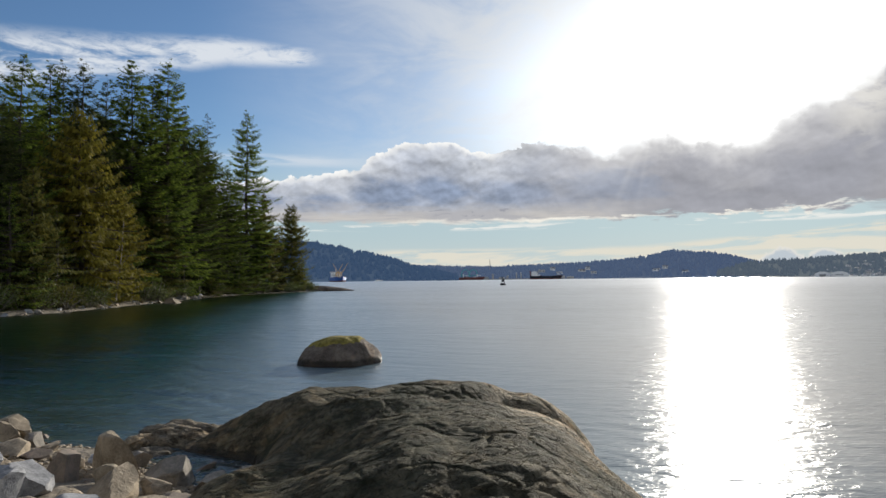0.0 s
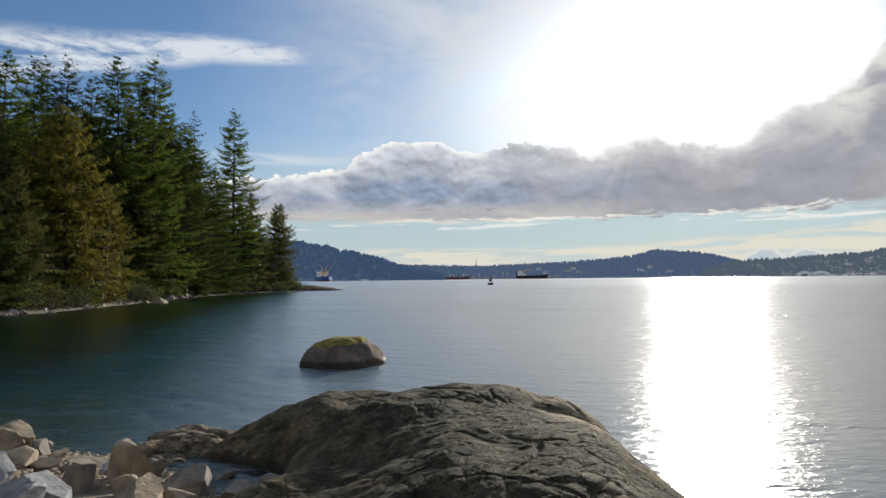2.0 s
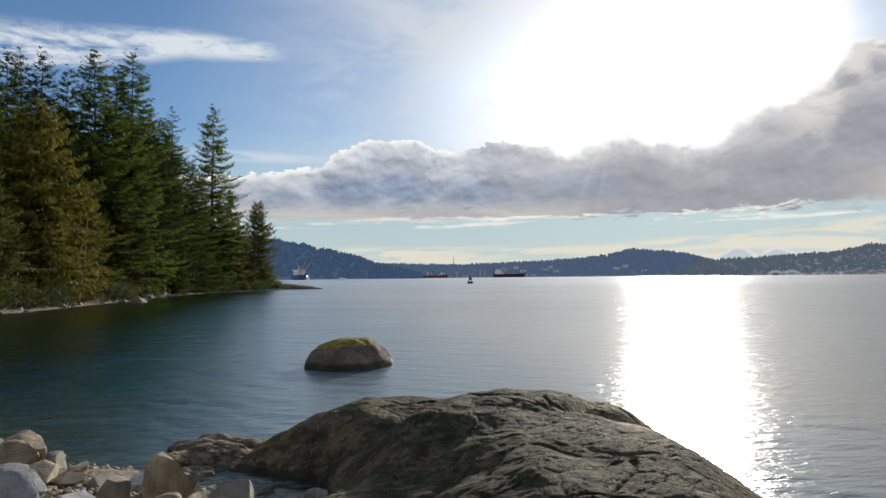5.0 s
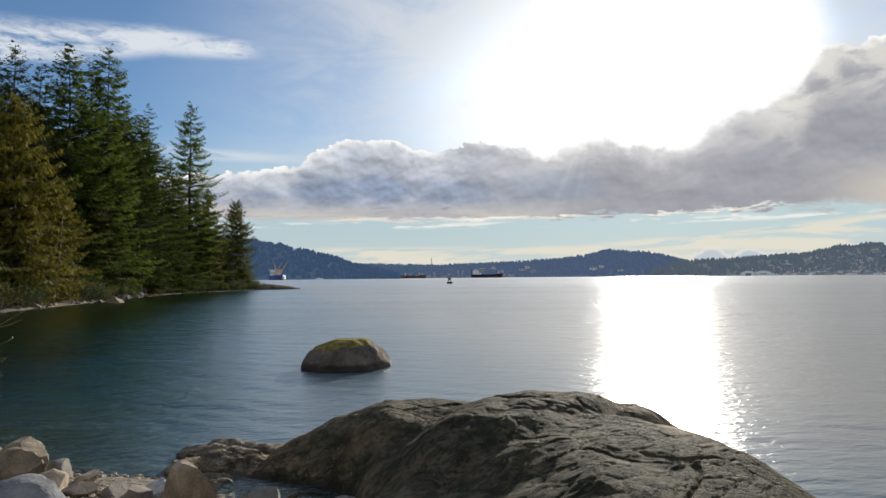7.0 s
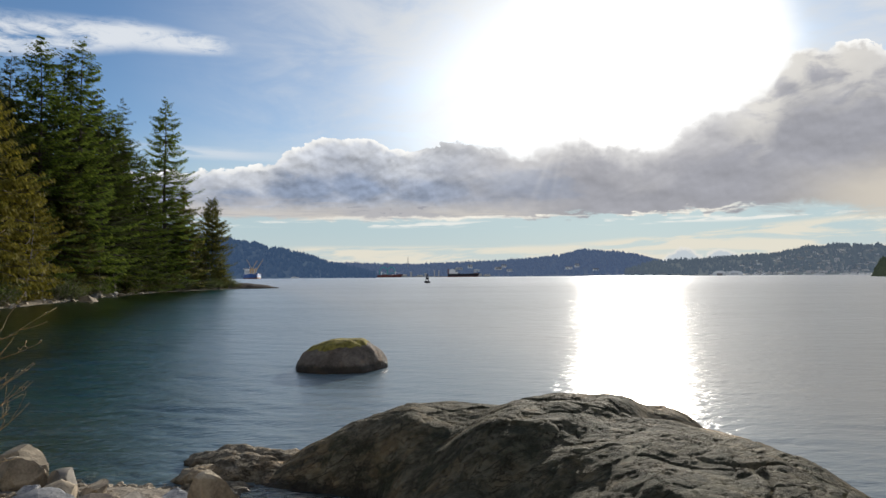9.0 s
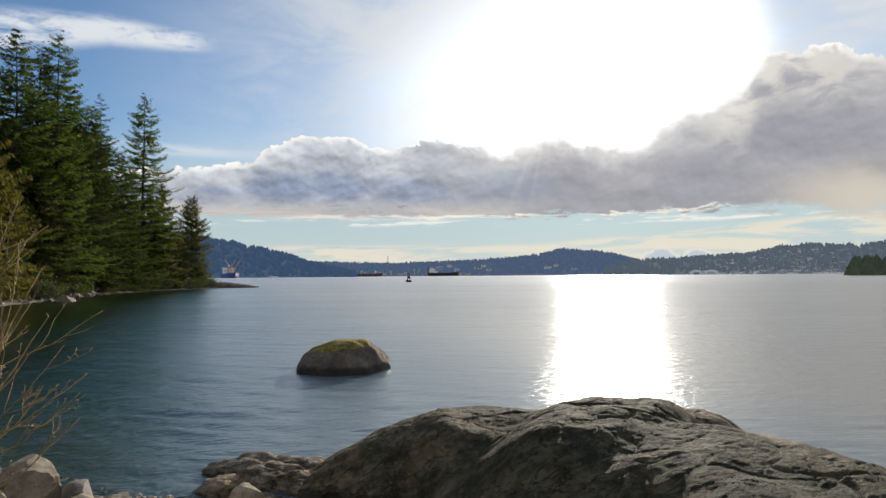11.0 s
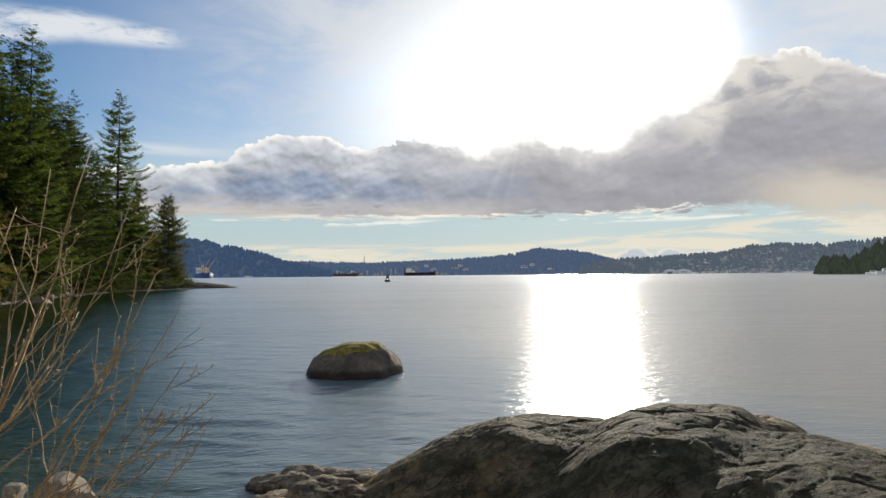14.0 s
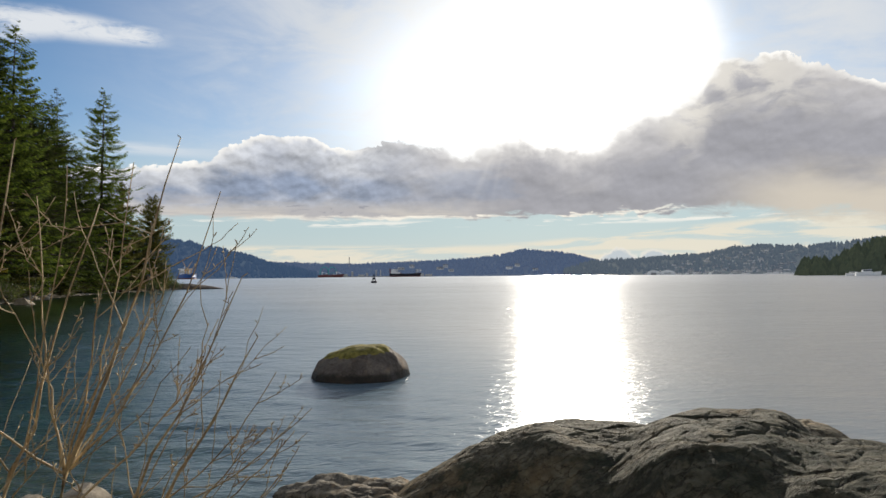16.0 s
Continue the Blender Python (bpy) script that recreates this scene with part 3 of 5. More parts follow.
# ---------------------------------------------------------------- building helpers
def part(name, bm, mat, parent=None, label="", smooth=False):
    """Links a bmesh (or a ready mesh) as one mesh object under a thing."""
    if isinstance(bm, bmesh.types.BMesh):
        me = bpy.data.meshes.new(name)
        bm.to_mesh(me)
        bm.free()
    else:
        me = bm
    if not me.materials:
        me.materials.append(mat)
    if smooth:
        me.polygons.foreach_set("use_smooth", [True] * len(me.polygons))
    ob = new(name, me)
    if parent:
        ob.parent = parent
    return tagged(ob, label)


def mesh_of(name, verts, faces, mat, smooth=False):
    me = bpy.data.meshes.new(name)
    me.from_pydata([tuple(map(float, v)) for v in verts], [], faces)
    me.materials.append(mat)
    if smooth:
        me.polygons.foreach_set("use_smooth", [True] * len(me.polygons))
    me.update()
    return me


def thing(name, m, label, category, group="", kind=""):
    """An Empty at a thing's base."""
    ob = new(name)
    ob.empty_display_size = 0.2
    ob.matrix_basis = m
    return tagged(ob, label, category, group, kind)


def box(bm, size, at, bevel=0.0, turn=0.0):
    r = bmesh.ops.create_cube(bm, size=1.0, matrix=Matrix.Translation(at) @ Matrix.Rotation(turn, 4, "Z") @ Matrix.Diagonal((*size, 1)))
    if bevel:
        edges = list({e for v in r["verts"] for e in v.link_edges})
        bmesh.ops.bevel(bm, geom=edges, offset=bevel, segments=2, affect="EDGES")
    return bm


def boxed(size, at, bevel=0.0, turn=0.0):
    return box(bmesh.new(), size, at, bevel, turn)


def rod(bm, a, b, r0, r1=None, sides=8):
    a, b = Vector(a), Vector(b)
    m = Matrix.Translation((a + b) / 2) @ (b - a).to_track_quat("Z", "Y").to_matrix().to_4x4()
    bmesh.ops.create_cone(bm, cap_ends=True, segments=sides, radius1=r0, radius2=r0 if r1 is None else r1, depth=(b - a).length, matrix=m)
    return bm


def tubes(paths, sides=5):
    """Tapered tubes along lists of (point, radius), as verts and faces."""
    verts, faces = [], []
    for path in paths:
        start = len(verts)
        n = len(path)
        for i, (p, r) in enumerate(path):
            d = (path[min(i + 1, n - 1)][0] - path[max(i - 1, 0)][0]).normalized()
            u = d.cross(Vector((0.31, 0.17, 0.93))).normalized()
            w = d.cross(u)
            for k in range(sides):
                a = 2 * math.pi * k / sides
                verts.append(p + (u * math.cos(a) + w * math.sin(a)) * r)
        for i in range(n - 1):
            for k in range(sides):
                a, b = start + i * sides + k, start + i * sides + (k + 1) % sides
                faces.append((a, b, b + sides, a + sides))
        faces.append(tuple(start + (n - 1) * sides + k for k in range(sides)))
    return verts, faces


# ---------------------------------------------------------------- ground and water
SHORE = np.array([(2.0, 8.0), (2.6, 5.0), (3.2, 2.0), (9, -4), (40, -12), (400, -60), (4700, -400), (4700, -4700), (-4700, -4700), (-4700, 900),
                  (-600, 420), (-140, 215), (-62, 166), (-46, 158.5), (-32.3, 155.3), (-38.6, 150), (-40.6, 139), (-44.2, 124), (-43, 101),
                  (-39, 80), (-36.5, 63), (-34.6, 51.5), (-37.2, 45), (-34, 33), (-24, 20), (-12, 11.9), (-6.9, 10.0), (-4.9, 9.5),
                  (-3.4, 8.0), (-2.3, 7.7), (-1, 8)])


def shore_distance(x, y):
    """Metres to the waterline, positive on land."""
    best = np.full(x.shape, 1e9)
    inside = np.zeros(x.shape, bool)
    for (ax, ay), (bx, by) in zip(SHORE, np.roll(SHORE, -1, axis=0)):
        dx, dy = bx - ax, by - ay
        t = np.clip(((x - ax) * dx + (y - ay) * dy) / (dx * dx + dy * dy), 0, 1)
        best = np.minimum(best, np.hypot(x - ax - t * dx, y - ay - t * dy))
        cross = (ay > y) != (by > y)
        inside ^= cross & (x < ax + (y - ay) * dx / np.where(dy == 0, 1e-9, dy))
    return np.where(inside, best, -best)


def ground_height(x, y):
    d = shore_distance(np.asarray(x, float), np.asarray(y, float))
    near = np.hypot(np.asarray(x) + 2, np.asarray(y) - 2) < 30
    land = 0.85 * (1 - np.exp(-np.maximum(d, 0) / 4.5)) + np.where(near, 0.02, 0.055) * np.maximum(d - 5, 0)
    land = np.minimum(land, 14)
    sea = -6.0 * (1 - np.exp(np.minimum(d, 0) / 42.0))
    return np.where(d > 0, land, sea)


def ground_at(x, y):
    return float(ground_height(np.array([x]), np.array([y]))[0])


def build_ground():
    rings, spokes = 210, 420
    radius = 0.4 * (4700 / 0.4) ** (np.arange(rings) / (rings - 1))
    ang = 2 * np.pi * np.arange(spokes) / spokes
    gx = -2 + radius[:, None] * np.cos(ang)
    gy = 3 + radius[:, None] * np.sin(ang)
    gz = ground_height(gx, gy)
    verts = []
    for i in range(rings):
        for j in range(spokes):
            x, y, z = gx[i, j], gy[i, j], gz[i, j]
            k = 1.0 if radius[i] < 220 else 0.0
            if k:
                z += 0.10 * noise.noise((x * 0.9, y * 0.9, 0)) + 0.04 * noise.noise((x * 3.1, y * 3.1, 4))
            verts.append((x, y, z))
    faces = []
    for i in range(rings - 1):
        for j in range(spokes):
            a, b = i * spokes + j, i * spokes + (j + 1) % spokes
            faces.append((a, a + spokes, b + spokes, b))
    faces.append(tuple(range(spokes)))
    ob = part("ground", mesh_of("ground", verts, faces, M_GROUND, True), None)
    tagged(ob, "brown shingle shore and seabed under shallow green water", "ground", kind="structure")


def build_water():
    """The sheet of the inlet: real wavelets near the shore, flat beyond."""
    near = 3.0 * 1.0078 ** np.arange(440)
    far = near[-1] * (4690 / near[-1]) ** (np.arange(1, 34) / 33)
    radius = np.concatenate((near, far))
    az = np.concatenate((np.arange(-50, 55.01, 0.34), np.arange(60, 306, 5.0)))
    r, a = np.meshgrid(radius, np.radians(az), indexing="ij")
    x, y = -2 + r * np.sin(a), 2 + r * np.cos(a)
    z = np.zeros_like(x)
    rs = np.random.RandomState(12)
    cell = r * 0.0078
    deg = np.degrees(a)
    inside = np.clip((deg + 50) / 3, 0, 1) * np.clip((55 - deg) / 3, 0, 1)
    calm = np.interp(x + 0.25 * y, (-13, -7, -2.5, 2.5), (0.4, 2.4, 1.7, 0.55))
    for wave in np.exp(np.linspace(math.log(0.24), math.log(2.2), 52)):
        way = radians(-16 + rs.normal(0, 15)) + math.pi / 2
        k = 2 * math.pi / wave
        phase = k * (x * math.cos(way) + y * math.sin(way)) + rs.uniform(0, 6.3)
        seen = np.clip((wave / cell - 3.2) / 2.5, 0, 1)
        # each train comes in groups, so the crests break off and begin anew
        swell = 0.55 + 0.45 * np.sin(k * 0.13 * (x * math.sin(way + rs.normal(0, 0.4)) + y * 0.35) + rs.uniform(0, 6.3))
        z += (0.034 * min(1.0, (0.55 / wave) ** 1.1) / k) * np.sin(phase) * seen * swell
    z *= inside * calm
    nr, na = x.shape
    verts = np.stack((x, y, z), -1).reshape(-1, 3)
    idx = np.arange(nr * na).reshape(nr, na)
    nxt = np.roll(idx, -1, axis=1)
    quads = np.stack((idx[:-1], idx[1:], nxt[1:], nxt[:-1]), -1).reshape(-1, 4)
    me = bpy.data.meshes.new("water")
    me.from_pydata(verts.tolist(), [], quads[:, ::-1].tolist() + [idx[0].tolist()[::-1]])
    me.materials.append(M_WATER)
    me.polygons.foreach_set("use_smooth", [True] * len(me.polygons))
    me.update()
    if me.polygons[0].normal.z < 0:
        me.flip_normals()
    ob = part("water", me, M_WATER)
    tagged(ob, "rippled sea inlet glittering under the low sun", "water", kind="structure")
    ob.visible_shadow = False


build_ground()
build_water()


# ---------------------------------------------------------------- the great shore rock
ROCK_LOBES = (  # centre x, y; radii left, right, near, far; height; power; turn
    (0.21, 7.35, 2.13, 1.96, 3.60, 3.31, 0.99, 2.79, 5.77),
    (-1.57, 10.01, 2.00, 2.23, 2.08, 1.45, 0.80, 2.90, 6.66),
    (-0.15, 9.09, 2.70, 1.68, 0.80, 1.42, 1.03, 3.76, 46.58),
    (0.93, 9.70, 1.02, 1.06, 0.77, 1.00, 0.77, 2.66, 1.46),
    (-2.19, 9.87, 1.62, 1.48, 0.50, 1.15, 0.44, 2.30, -11.94),
    (-1.69, 6.58, 0.98, 1.46, 1.72, 1.80, 0.53, 2.62, 15.01),
    (-3.05, 9.85, 0.95, 1.20, 0.70, 0.85, 0.20, 2.00, 0.0),
)


def rock_height(x, y):
    total, weight = 0.0, 8.0
    for cx, cy, rl, rr, rn, rf, h, p, turn in ROCK_LOBES:
        c, s = math.cos(radians(turn)), math.sin(radians(turn))
        dx, dy = (x - cx) * c + (y - cy) * s, -(x - cx) * s + (y - cy) * c
        d = math.hypot(dx / (rl if dx < 0 else rr), dy / (rn if dy < 0 else rf))
        total += math.exp(weight * max(-1.2, h * (1 - min(d, 2.0) ** p)))
    # a notch at the landward side, where a little pool stands
    notch = math.exp(-((x + 3.02) / 0.62) ** 2 - ((y - 8.72) / 0.50) ** 2)
    return math.log(total) / weight - 0.95 * notch


def build_rock():
    x0, x1, y0, y1, step = -4.3, 2.7, 4.0, 11.6, 0.021
    nx, ny = int((x1 - x0) / step), int((y1 - y0) / step)
    verts, faces = [], []
    ca, sa = math.cos(radians(-22)), math.sin(radians(-22))
    for j in range(ny + 1):
        for i in range(nx + 1):
            x, y = x0 + i * step, y0 + j * step
            wx = x + 0.16 * noise.noise((x * 1.1, y * 1.1, 7.0))
            wy = y + 0.16 * noise.noise((x * 1.1, y * 1.1, 3.0))
            z = rock_height(wx, wy)
            if z > -0.5:
                z += 0.045 * noise.noise((x * 0.8, y * 0.8, 1.7)) + 0.050 * noise.noise((x * 2.1, y * 2.1, 5.1)) + 0.020 * noise.noise((x * 4.7, y * 4.7, 3.3))
                # ledges and joints across the back of the rock
                u, v = (x * ca + y * sa), (-x * sa + y * ca)
                keep = 0.5 + 0.5 * noise.noise((x * 0.6, y * 0.6, 21))
                bend = noise.noise((x * 0.55, y * 0.55, 9)) * 1.3 + 0.35 * noise.noise((x * 1.9, y * 1.9, 4))
                # overlapping plates of the strata, at two sizes
                s1 = v * 1.9 + bend * 1.6
                f1 = s1 - math.floor(s1)
                k1 = 0.5 + 0.5 * noise.noise((u * 0.8, math.floor(s1) * 3.1, 2.0))
                z += 0.022 * k1 * (f1 - 0.5 if f1 < 0.9 else (1 - f1) * 4 - 0.0) * keep
                s2 = v * 6.3 + bend * 4.5 + 0.5 * noise.noise((u * 2.2, v * 2.2, 6))
                f2 = s2 - math.floor(s2)
                k2 = max(0.0, noise.noise((u * 1.7, math.floor(s2) * 2.3, 8.0)) + 0.25)
                z += 0.012 * k2 * (f2 if f2 < 0.86 else (1 - f2) * 6.1)
                # joints
                q = Vector((u * 0.95 + 0.35 * noise.noise((x, y, 0)), v * 1.5 + 0.55 * noise.noise((x * 0.9, y * 0.9, 9)), 0.0))
                d, pts = noise.voronoi(q)
                z += 0.014 * noise.cell(pts[0] * 3.7) * keep - 0.048 * keep * max(0.0, 1 - (d[1] - d[0]) / 0.042)
                q = Vector((u * 3.4 + 0.9 * noise.noise((x * 2, y * 2, 0)), v * 4.2 + 1.1 * noise.noise((x * 2, y * 2, 9)), 3.0))
                d, pts = noise.voronoi(q)
                z -= 0.022 * max(0.0, 1 - (d[1] - d[0]) / 0.055) * (0.25 + keep)
                z += 0.007 * noise.noise((u * 5, v * 12, 2)) + 0.005 * noise.noise((u * 14, v * 26, 2))
            verts.append((x, y, z))
    low = [v[2] < -0.75 for v in verts]
    for j in range(ny):
        for i in range(nx):
            a = j * (nx + 1) + i
            q = (a, a + 1, a + nx + 2, a + nx + 1)
            if not all(low[k] for k in q):
                faces.append(q)
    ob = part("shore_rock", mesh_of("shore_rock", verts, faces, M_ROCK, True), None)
    tagged(ob, "great cracked grey-brown outcrop with green algae at the waterline", "rock")


build_rock()


def build_mussels():
    """A patch of mussels low on the seaward flank of the outcrop."""
    rnd = random.Random(61)
    verts, faces = [], []
    for _ in range(420):
        x, y = rnd.gauss(1.55, 0.16), rnd.gauss(9.25, 0.28)
        z = rock_height(x, y)
        if not 0.0 < z < 0.34:
            continue
        m = Euler((rnd.uniform(-0.8, 0.8), rnd.uniform(-0.8, 0.8), rnd.uniform(0, 6.3))).to_matrix()
        l, w, h = rnd.uniform(0.026, 0.046), rnd.uniform(0.014, 0.022), rnd.uniform(0.012, 0.020)
        k = len(verts)
        for a in range(6):
            t = 2 * math.pi * a / 6
            verts.append(m @ Vector((l * math.cos(t), w * math.sin(t), 0)) + Vector((x, y, z)))
        verts += [m @ Vector((0, 0, h)) + Vector((x, y, z)), m @ Vector((0, 0, -h)) + Vector((x, y, z))]
        for a in range(6):
            faces += [(k + a, k + (a + 1) % 6, k + 6), (k + (a + 1) % 6, k + a, k + 7)]
    ob = part("mussels", mesh_of("mussels", verts, faces, M_MUSSEL), None)
    tagged(ob, "yellow-brown mussels and weed on the outcrop's seaward foot", "mussels", kind="stuff")


build_mussels()


# ---------------------------------------------------------------- boulders and stones
def stone_mesh(name, seed, size, mat, cuts=9, sub=3, rough=0.05, sharp=0.66):
    """An angular stone: a ball planed off by random cuts, then worn."""
    rnd = random.Random(seed)
    bm = bmesh.new()
    bmesh.ops.create_icosphere(bm, subdivisions=sub, radius=1.0)
    planes = []
    for _ in range(cuts):
        n = Vector((rnd.gauss(0, 1), rnd.gauss(0, 1), rnd.gauss(0, 0.8))).normalized()
        planes.append((n, rnd.uniform(0.36, sharp)))
    for v in bm.verts:
        for n, d in planes:
            over = v.co.dot(n) - d
            if over > 0:
                v.co -= n * over * 0.985
        k = v.co * 1.6
        v.co *= 1 + rough * noise.noise(k + Vector((seed, 0, 0))) + rough * 0.6 * noise.noise(k * 3 + Vector((seed, 0, 0))) + rough * 0.4 * noise.noise(k * 7 + Vector((seed, 0, 0)))
    for v in bm.verts:
        v.co = Vector((v.co.x * size[0], v.co.y * size[1], v.co.z * size[2]))
    me = bpy.data.meshes.new(name)
    bm.to_mesh(me)
    bm.free()
    me.materials.append(mat)
    me.polygons.foreach_set("use_smooth", [True] * len(me.polygons))
    me.set_sharp_from_angle(angle=radians(16))
    return me


def islet_point(c):
    flat = math.hypot(c.x, c.y)
    side = abs(flat) ** 0.66 if flat > 1e-6 else 0
    a = math.atan2(c.y, c.x)
    rx = 1.20 * (1.0 + 0.05 * math.sin(2 * a + 0.6) + 0.035 * math.sin(3 * a))
    s = side / max(flat, 1e-6)
    x, y = c.x * s * rx, c.y * s * 1.10
    z = 0.79 * (1 - (1 - c.z) ** 1.6) if c.z > 0 else 0.8 * c.z
    if z > 0:                                   # longer slope on one flank, flattened crown
        z *= 1.0 - 0.20 * max(0.0, -x - 0.25)
        pull = 1 - 0.30 * (z / 0.83) ** 1.7
        x, y = x * pull + 0.06 * z, y * pull
    k = Vector((x, y, z))
    k += k.normalized() * (0.06 * noise.noise(k * 1.6) + 0.030 * noise.noise(k * 4.2) + 0.010 * noise.noise(k * 13))
    k.x *= 1 + 0.018 * math.sin(a * 9 + 3 * noise.noise(k))      # flutes worn down the sides
    return k


def build_islet():
    """The rounded boulder standing in the water, with its cap of moss."""
    boulder = thing("boulder", pose(-3.81, 19.44, -0.02), "rounded dark granite boulder standing in the water, mossy top", "boulder")
    bm = bmesh.new()
    bmesh.ops.create_icosphere(bm, subdivisions=6, radius=1.0)
    for v in bm.verts:
        v.co = islet_point(v.co)
    part("stone", bm, M_BOULDER, boulder, smooth=True)
    bm = bmesh.new()
    bmesh.ops.create_icosphere(bm, subdivisions=6, radius=1.0)
    gone = []
    for v in bm.verts:
        k = islet_point(v.co)
        cover = k.z - 0.63 - 0.12 * noise.noise((k.x * 2.1, k.y * 2.1, 5.0)) - 0.07 * noise.noise((k.x * 7, k.y * 7, 2)) - 0.10 * k.x
        if cover < -0.03:
            gone.append(v)
        v.co = k + k.normalized() * min(0.030, max(-0.01, cover * 0.4))
    bmesh.ops.delete(bm, geom=gone, context="VERTS")
    part("moss_cap", bm, M_MOSS, boulder, "yellow-green moss", True)


build_islet()


def put_stone(name, at, size, mat, seed, label, turn=0.0, tilt=0.0, cuts=9, rough=0.05, group="stones on the beach", sub=4, sharp=0.66):
    me = stone_mesh(name, seed, size, mat, cuts, sub, rough, sharp)
    ob = part(name, me, mat)
    ob.matrix_basis = pose(*at, tilt, 0, turn)
    return tagged(ob, label, "stone", group)


REEF = ((-4.58, 10.62, -0.07, 0.96, 0.46, 0.36, -4), (-4.00, 10.50, -0.05, 0.62, 0.42, 0.34, 20), (-4.30, 10.02, 0.02, 0.74, 0.42, 0.34, 12),
        (-4.78, 9.86, 0.00, 0.46, 0.36, 0.26, -25), (-3.84, 9.86, -0.02, 0.46, 0.34, 0.24, 35), (-4.42, 9.50, -0.04, 0.50, 0.28, 0.20, 5))


def reef_mesh(seed, size):
    """A low knobbly rock, worn into lumps and pits."""
    bm = bmesh.new()
    bmesh.ops.create_icosphere(bm, subdivisions=5, radius=1.0)
    shift = Vector((seed * 0.37, 0, 0))
    for v in bm.verts:
        c = v.co
        d, pts = noise.voronoi(c * 1.9 + shift)
        k = 1 + 0.24 * noise.noise(c * 1.4 + shift) + 0.27 * (0.45 - d[0]) + 0.07 * noise.noise(c * 5 + shift) + 0.035 * noise.noise(c * 13 + shift)
        d, pts = noise.voronoi(c * 5.5 + shift)
        k += 0.055 * (0.4 - d[0])
        flat = 1 - 0.18 * max(0.0, c.z)
        v.co = Vector((c.x * size[0], c.y * size[1], c.z * size[2] * flat)) * k
    me = bpy.data.meshes.new("reef_rock")
    bm.to_mesh(me)
    bm.free()
    me.materials.append(M_REEF)
    me.polygons.foreach_set("use_smooth", [True] * len(me.polygons))
    return me


def build_beach():
    # reef of barnacled rock beside the outcrop
    for x, y, z, a, b, c, turn in REEF:
        ob = part("reef_rock", reef_mesh(int(x * -100), (a, b, c)), M_REEF)
        ob.matrix_basis = pose(x + 0.12, y, z - 0.03, 0, 0, turn) @ Matrix.Diagonal((0.74, 0.85, 0.95, 1))
        tagged(ob, "lumpy brown barnacled rock awash beside the outcrop", "rock", "reef")
    tan, grey, pale, brown = M_STONES
    big = (
        (-7.05, 10.30, 0.14, 0.48, 0.36, 0.42, tan, 1), (-4.06, 8.08, 0.22, 0.34, 0.30, 0.44, tan, 2),
        (-3.30, 8.02, 0.12, 0.54, 0.40, 0.40, grey, 3), (-4.30, 6.95, 0.36, 0.50, 0.40, 0.36, pale, 4),
        (-4.42, 7.68, 0.28, 0.34, 0.30, 0.40, brown, 5), (-3.34, 6.85, 0.28, 0.50, 0.36, 0.38, tan, 6),
        (-5.02, 8.72, 0.10, 0.32, 0.26, 0.24, grey, 7), (-5.25, 7.20, 0.42, 0.52, 0.42, 0.40, pale, 8),
        (-3.95, 5.85, 0.50, 0.50, 0.42, 0.36, pale, 9), (-5.80, 8.62, 0.24, 0.48, 0.34, 0.28, tan, 10),
        (-5.32, 8.55, 0.20, 0.27, 0.22, 0.20, brown, 11), (-2.62, 6.72, 0.24, 0.42, 0.28, 0.20, brown, 12),
        (-3.15, 5.72, 0.44, 0.50, 0.38, 0.36, pale, 13), (-4.16, 8.86, 0.08, 0.22, 0.22, 0.24, grey, 14),
        (-6.62, 9.45, 0.16, 0.36, 0.30, 0.30, tan, 15), (-2.55, 6.05, 0.36, 0.32, 0.26, 0.24, tan, 16),
        (-4.75, 8.30, 0.16, 0.24, 0.20, 0.20, tan, 17),
        (-5.62, 9.15, 0.12, 0.26, 0.22, 0.20, tan, 19), (-6.30, 8.05, 0.34, 0.50, 0.40, 0.34, pale, 20),
        (-5.85, 7.55, 0.40, 0.42, 0.36, 0.32, tan, 21), (-6.15, 9.60, 0.06, 0.30, 0.24, 0.22, grey, 22),
        (-3.72, 7.42, 0.20, 0.26, 0.22, 0.24, tan, 23), (-4.80, 6.35, 0.50, 0.46, 0.40, 0.36, pale, 24),
    )
    names = {tan: "pale tan", grey: "grey", pale: "light grey streaked", brown: "dark brown"}
    for x, y, z, a, b, c, mat, seed in big:
        put_stone("beach_stone", (x, y, z), (a, b, c), mat, 100 + seed, names[mat] + " angular stone lying on the shingle beach", seed * 47 % 360, (seed * 31 % 30) - 15, 12, 0.045, sharp=0.64)
    kinds = []
    for i in range(10):
        r = random.Random(500 + i)
        mat = M_STONES[(0, 1, 0, 2, 3, 0, 1, 3, 0, 1)[i]]
        kinds.append((stone_mesh("beach_stone", 200 + i, (1, r.uniform(0.7, 0.95), r.uniform(0.5, 0.75)), mat, 8, 3, 0.06), mat))
    rnd = random.Random(77)
    placed = [(b[0], b[1], max(b[3], b[4])) for b in big]
    count = 0
    for _ in range(9000):
        if count >= 290:
            break
        x, y = rnd.uniform(-11.5, -1.2), rnd.uniform(3.6, 11.0)
        d = float(shore_distance(np.array([x]), np.array([y]))[0])
        if d < -0.7 or (x > -2.6 and rock_height(x, y) > 0.05) or (x > -2.3 and y > 6.2):
            continue
        s = rnd.choice((0.08, 0.10, 0.13, 0.16, 0.20, 0.24, 0.30)) * rnd.uniform(0.8, 1.2)
        if any((x - px) ** 2 + (y - py) ** 2 < (0.66 * (s + ps)) ** 2 for px, py, ps in placed):
            continue
        if (-6.2 < x < -3.5 and y > 8.95) or math.hypot(x + 4.4, y - 2.9) < 0.8:
            continue
        placed.append((x, y, s))
        me, mat = rnd.choice(kinds)
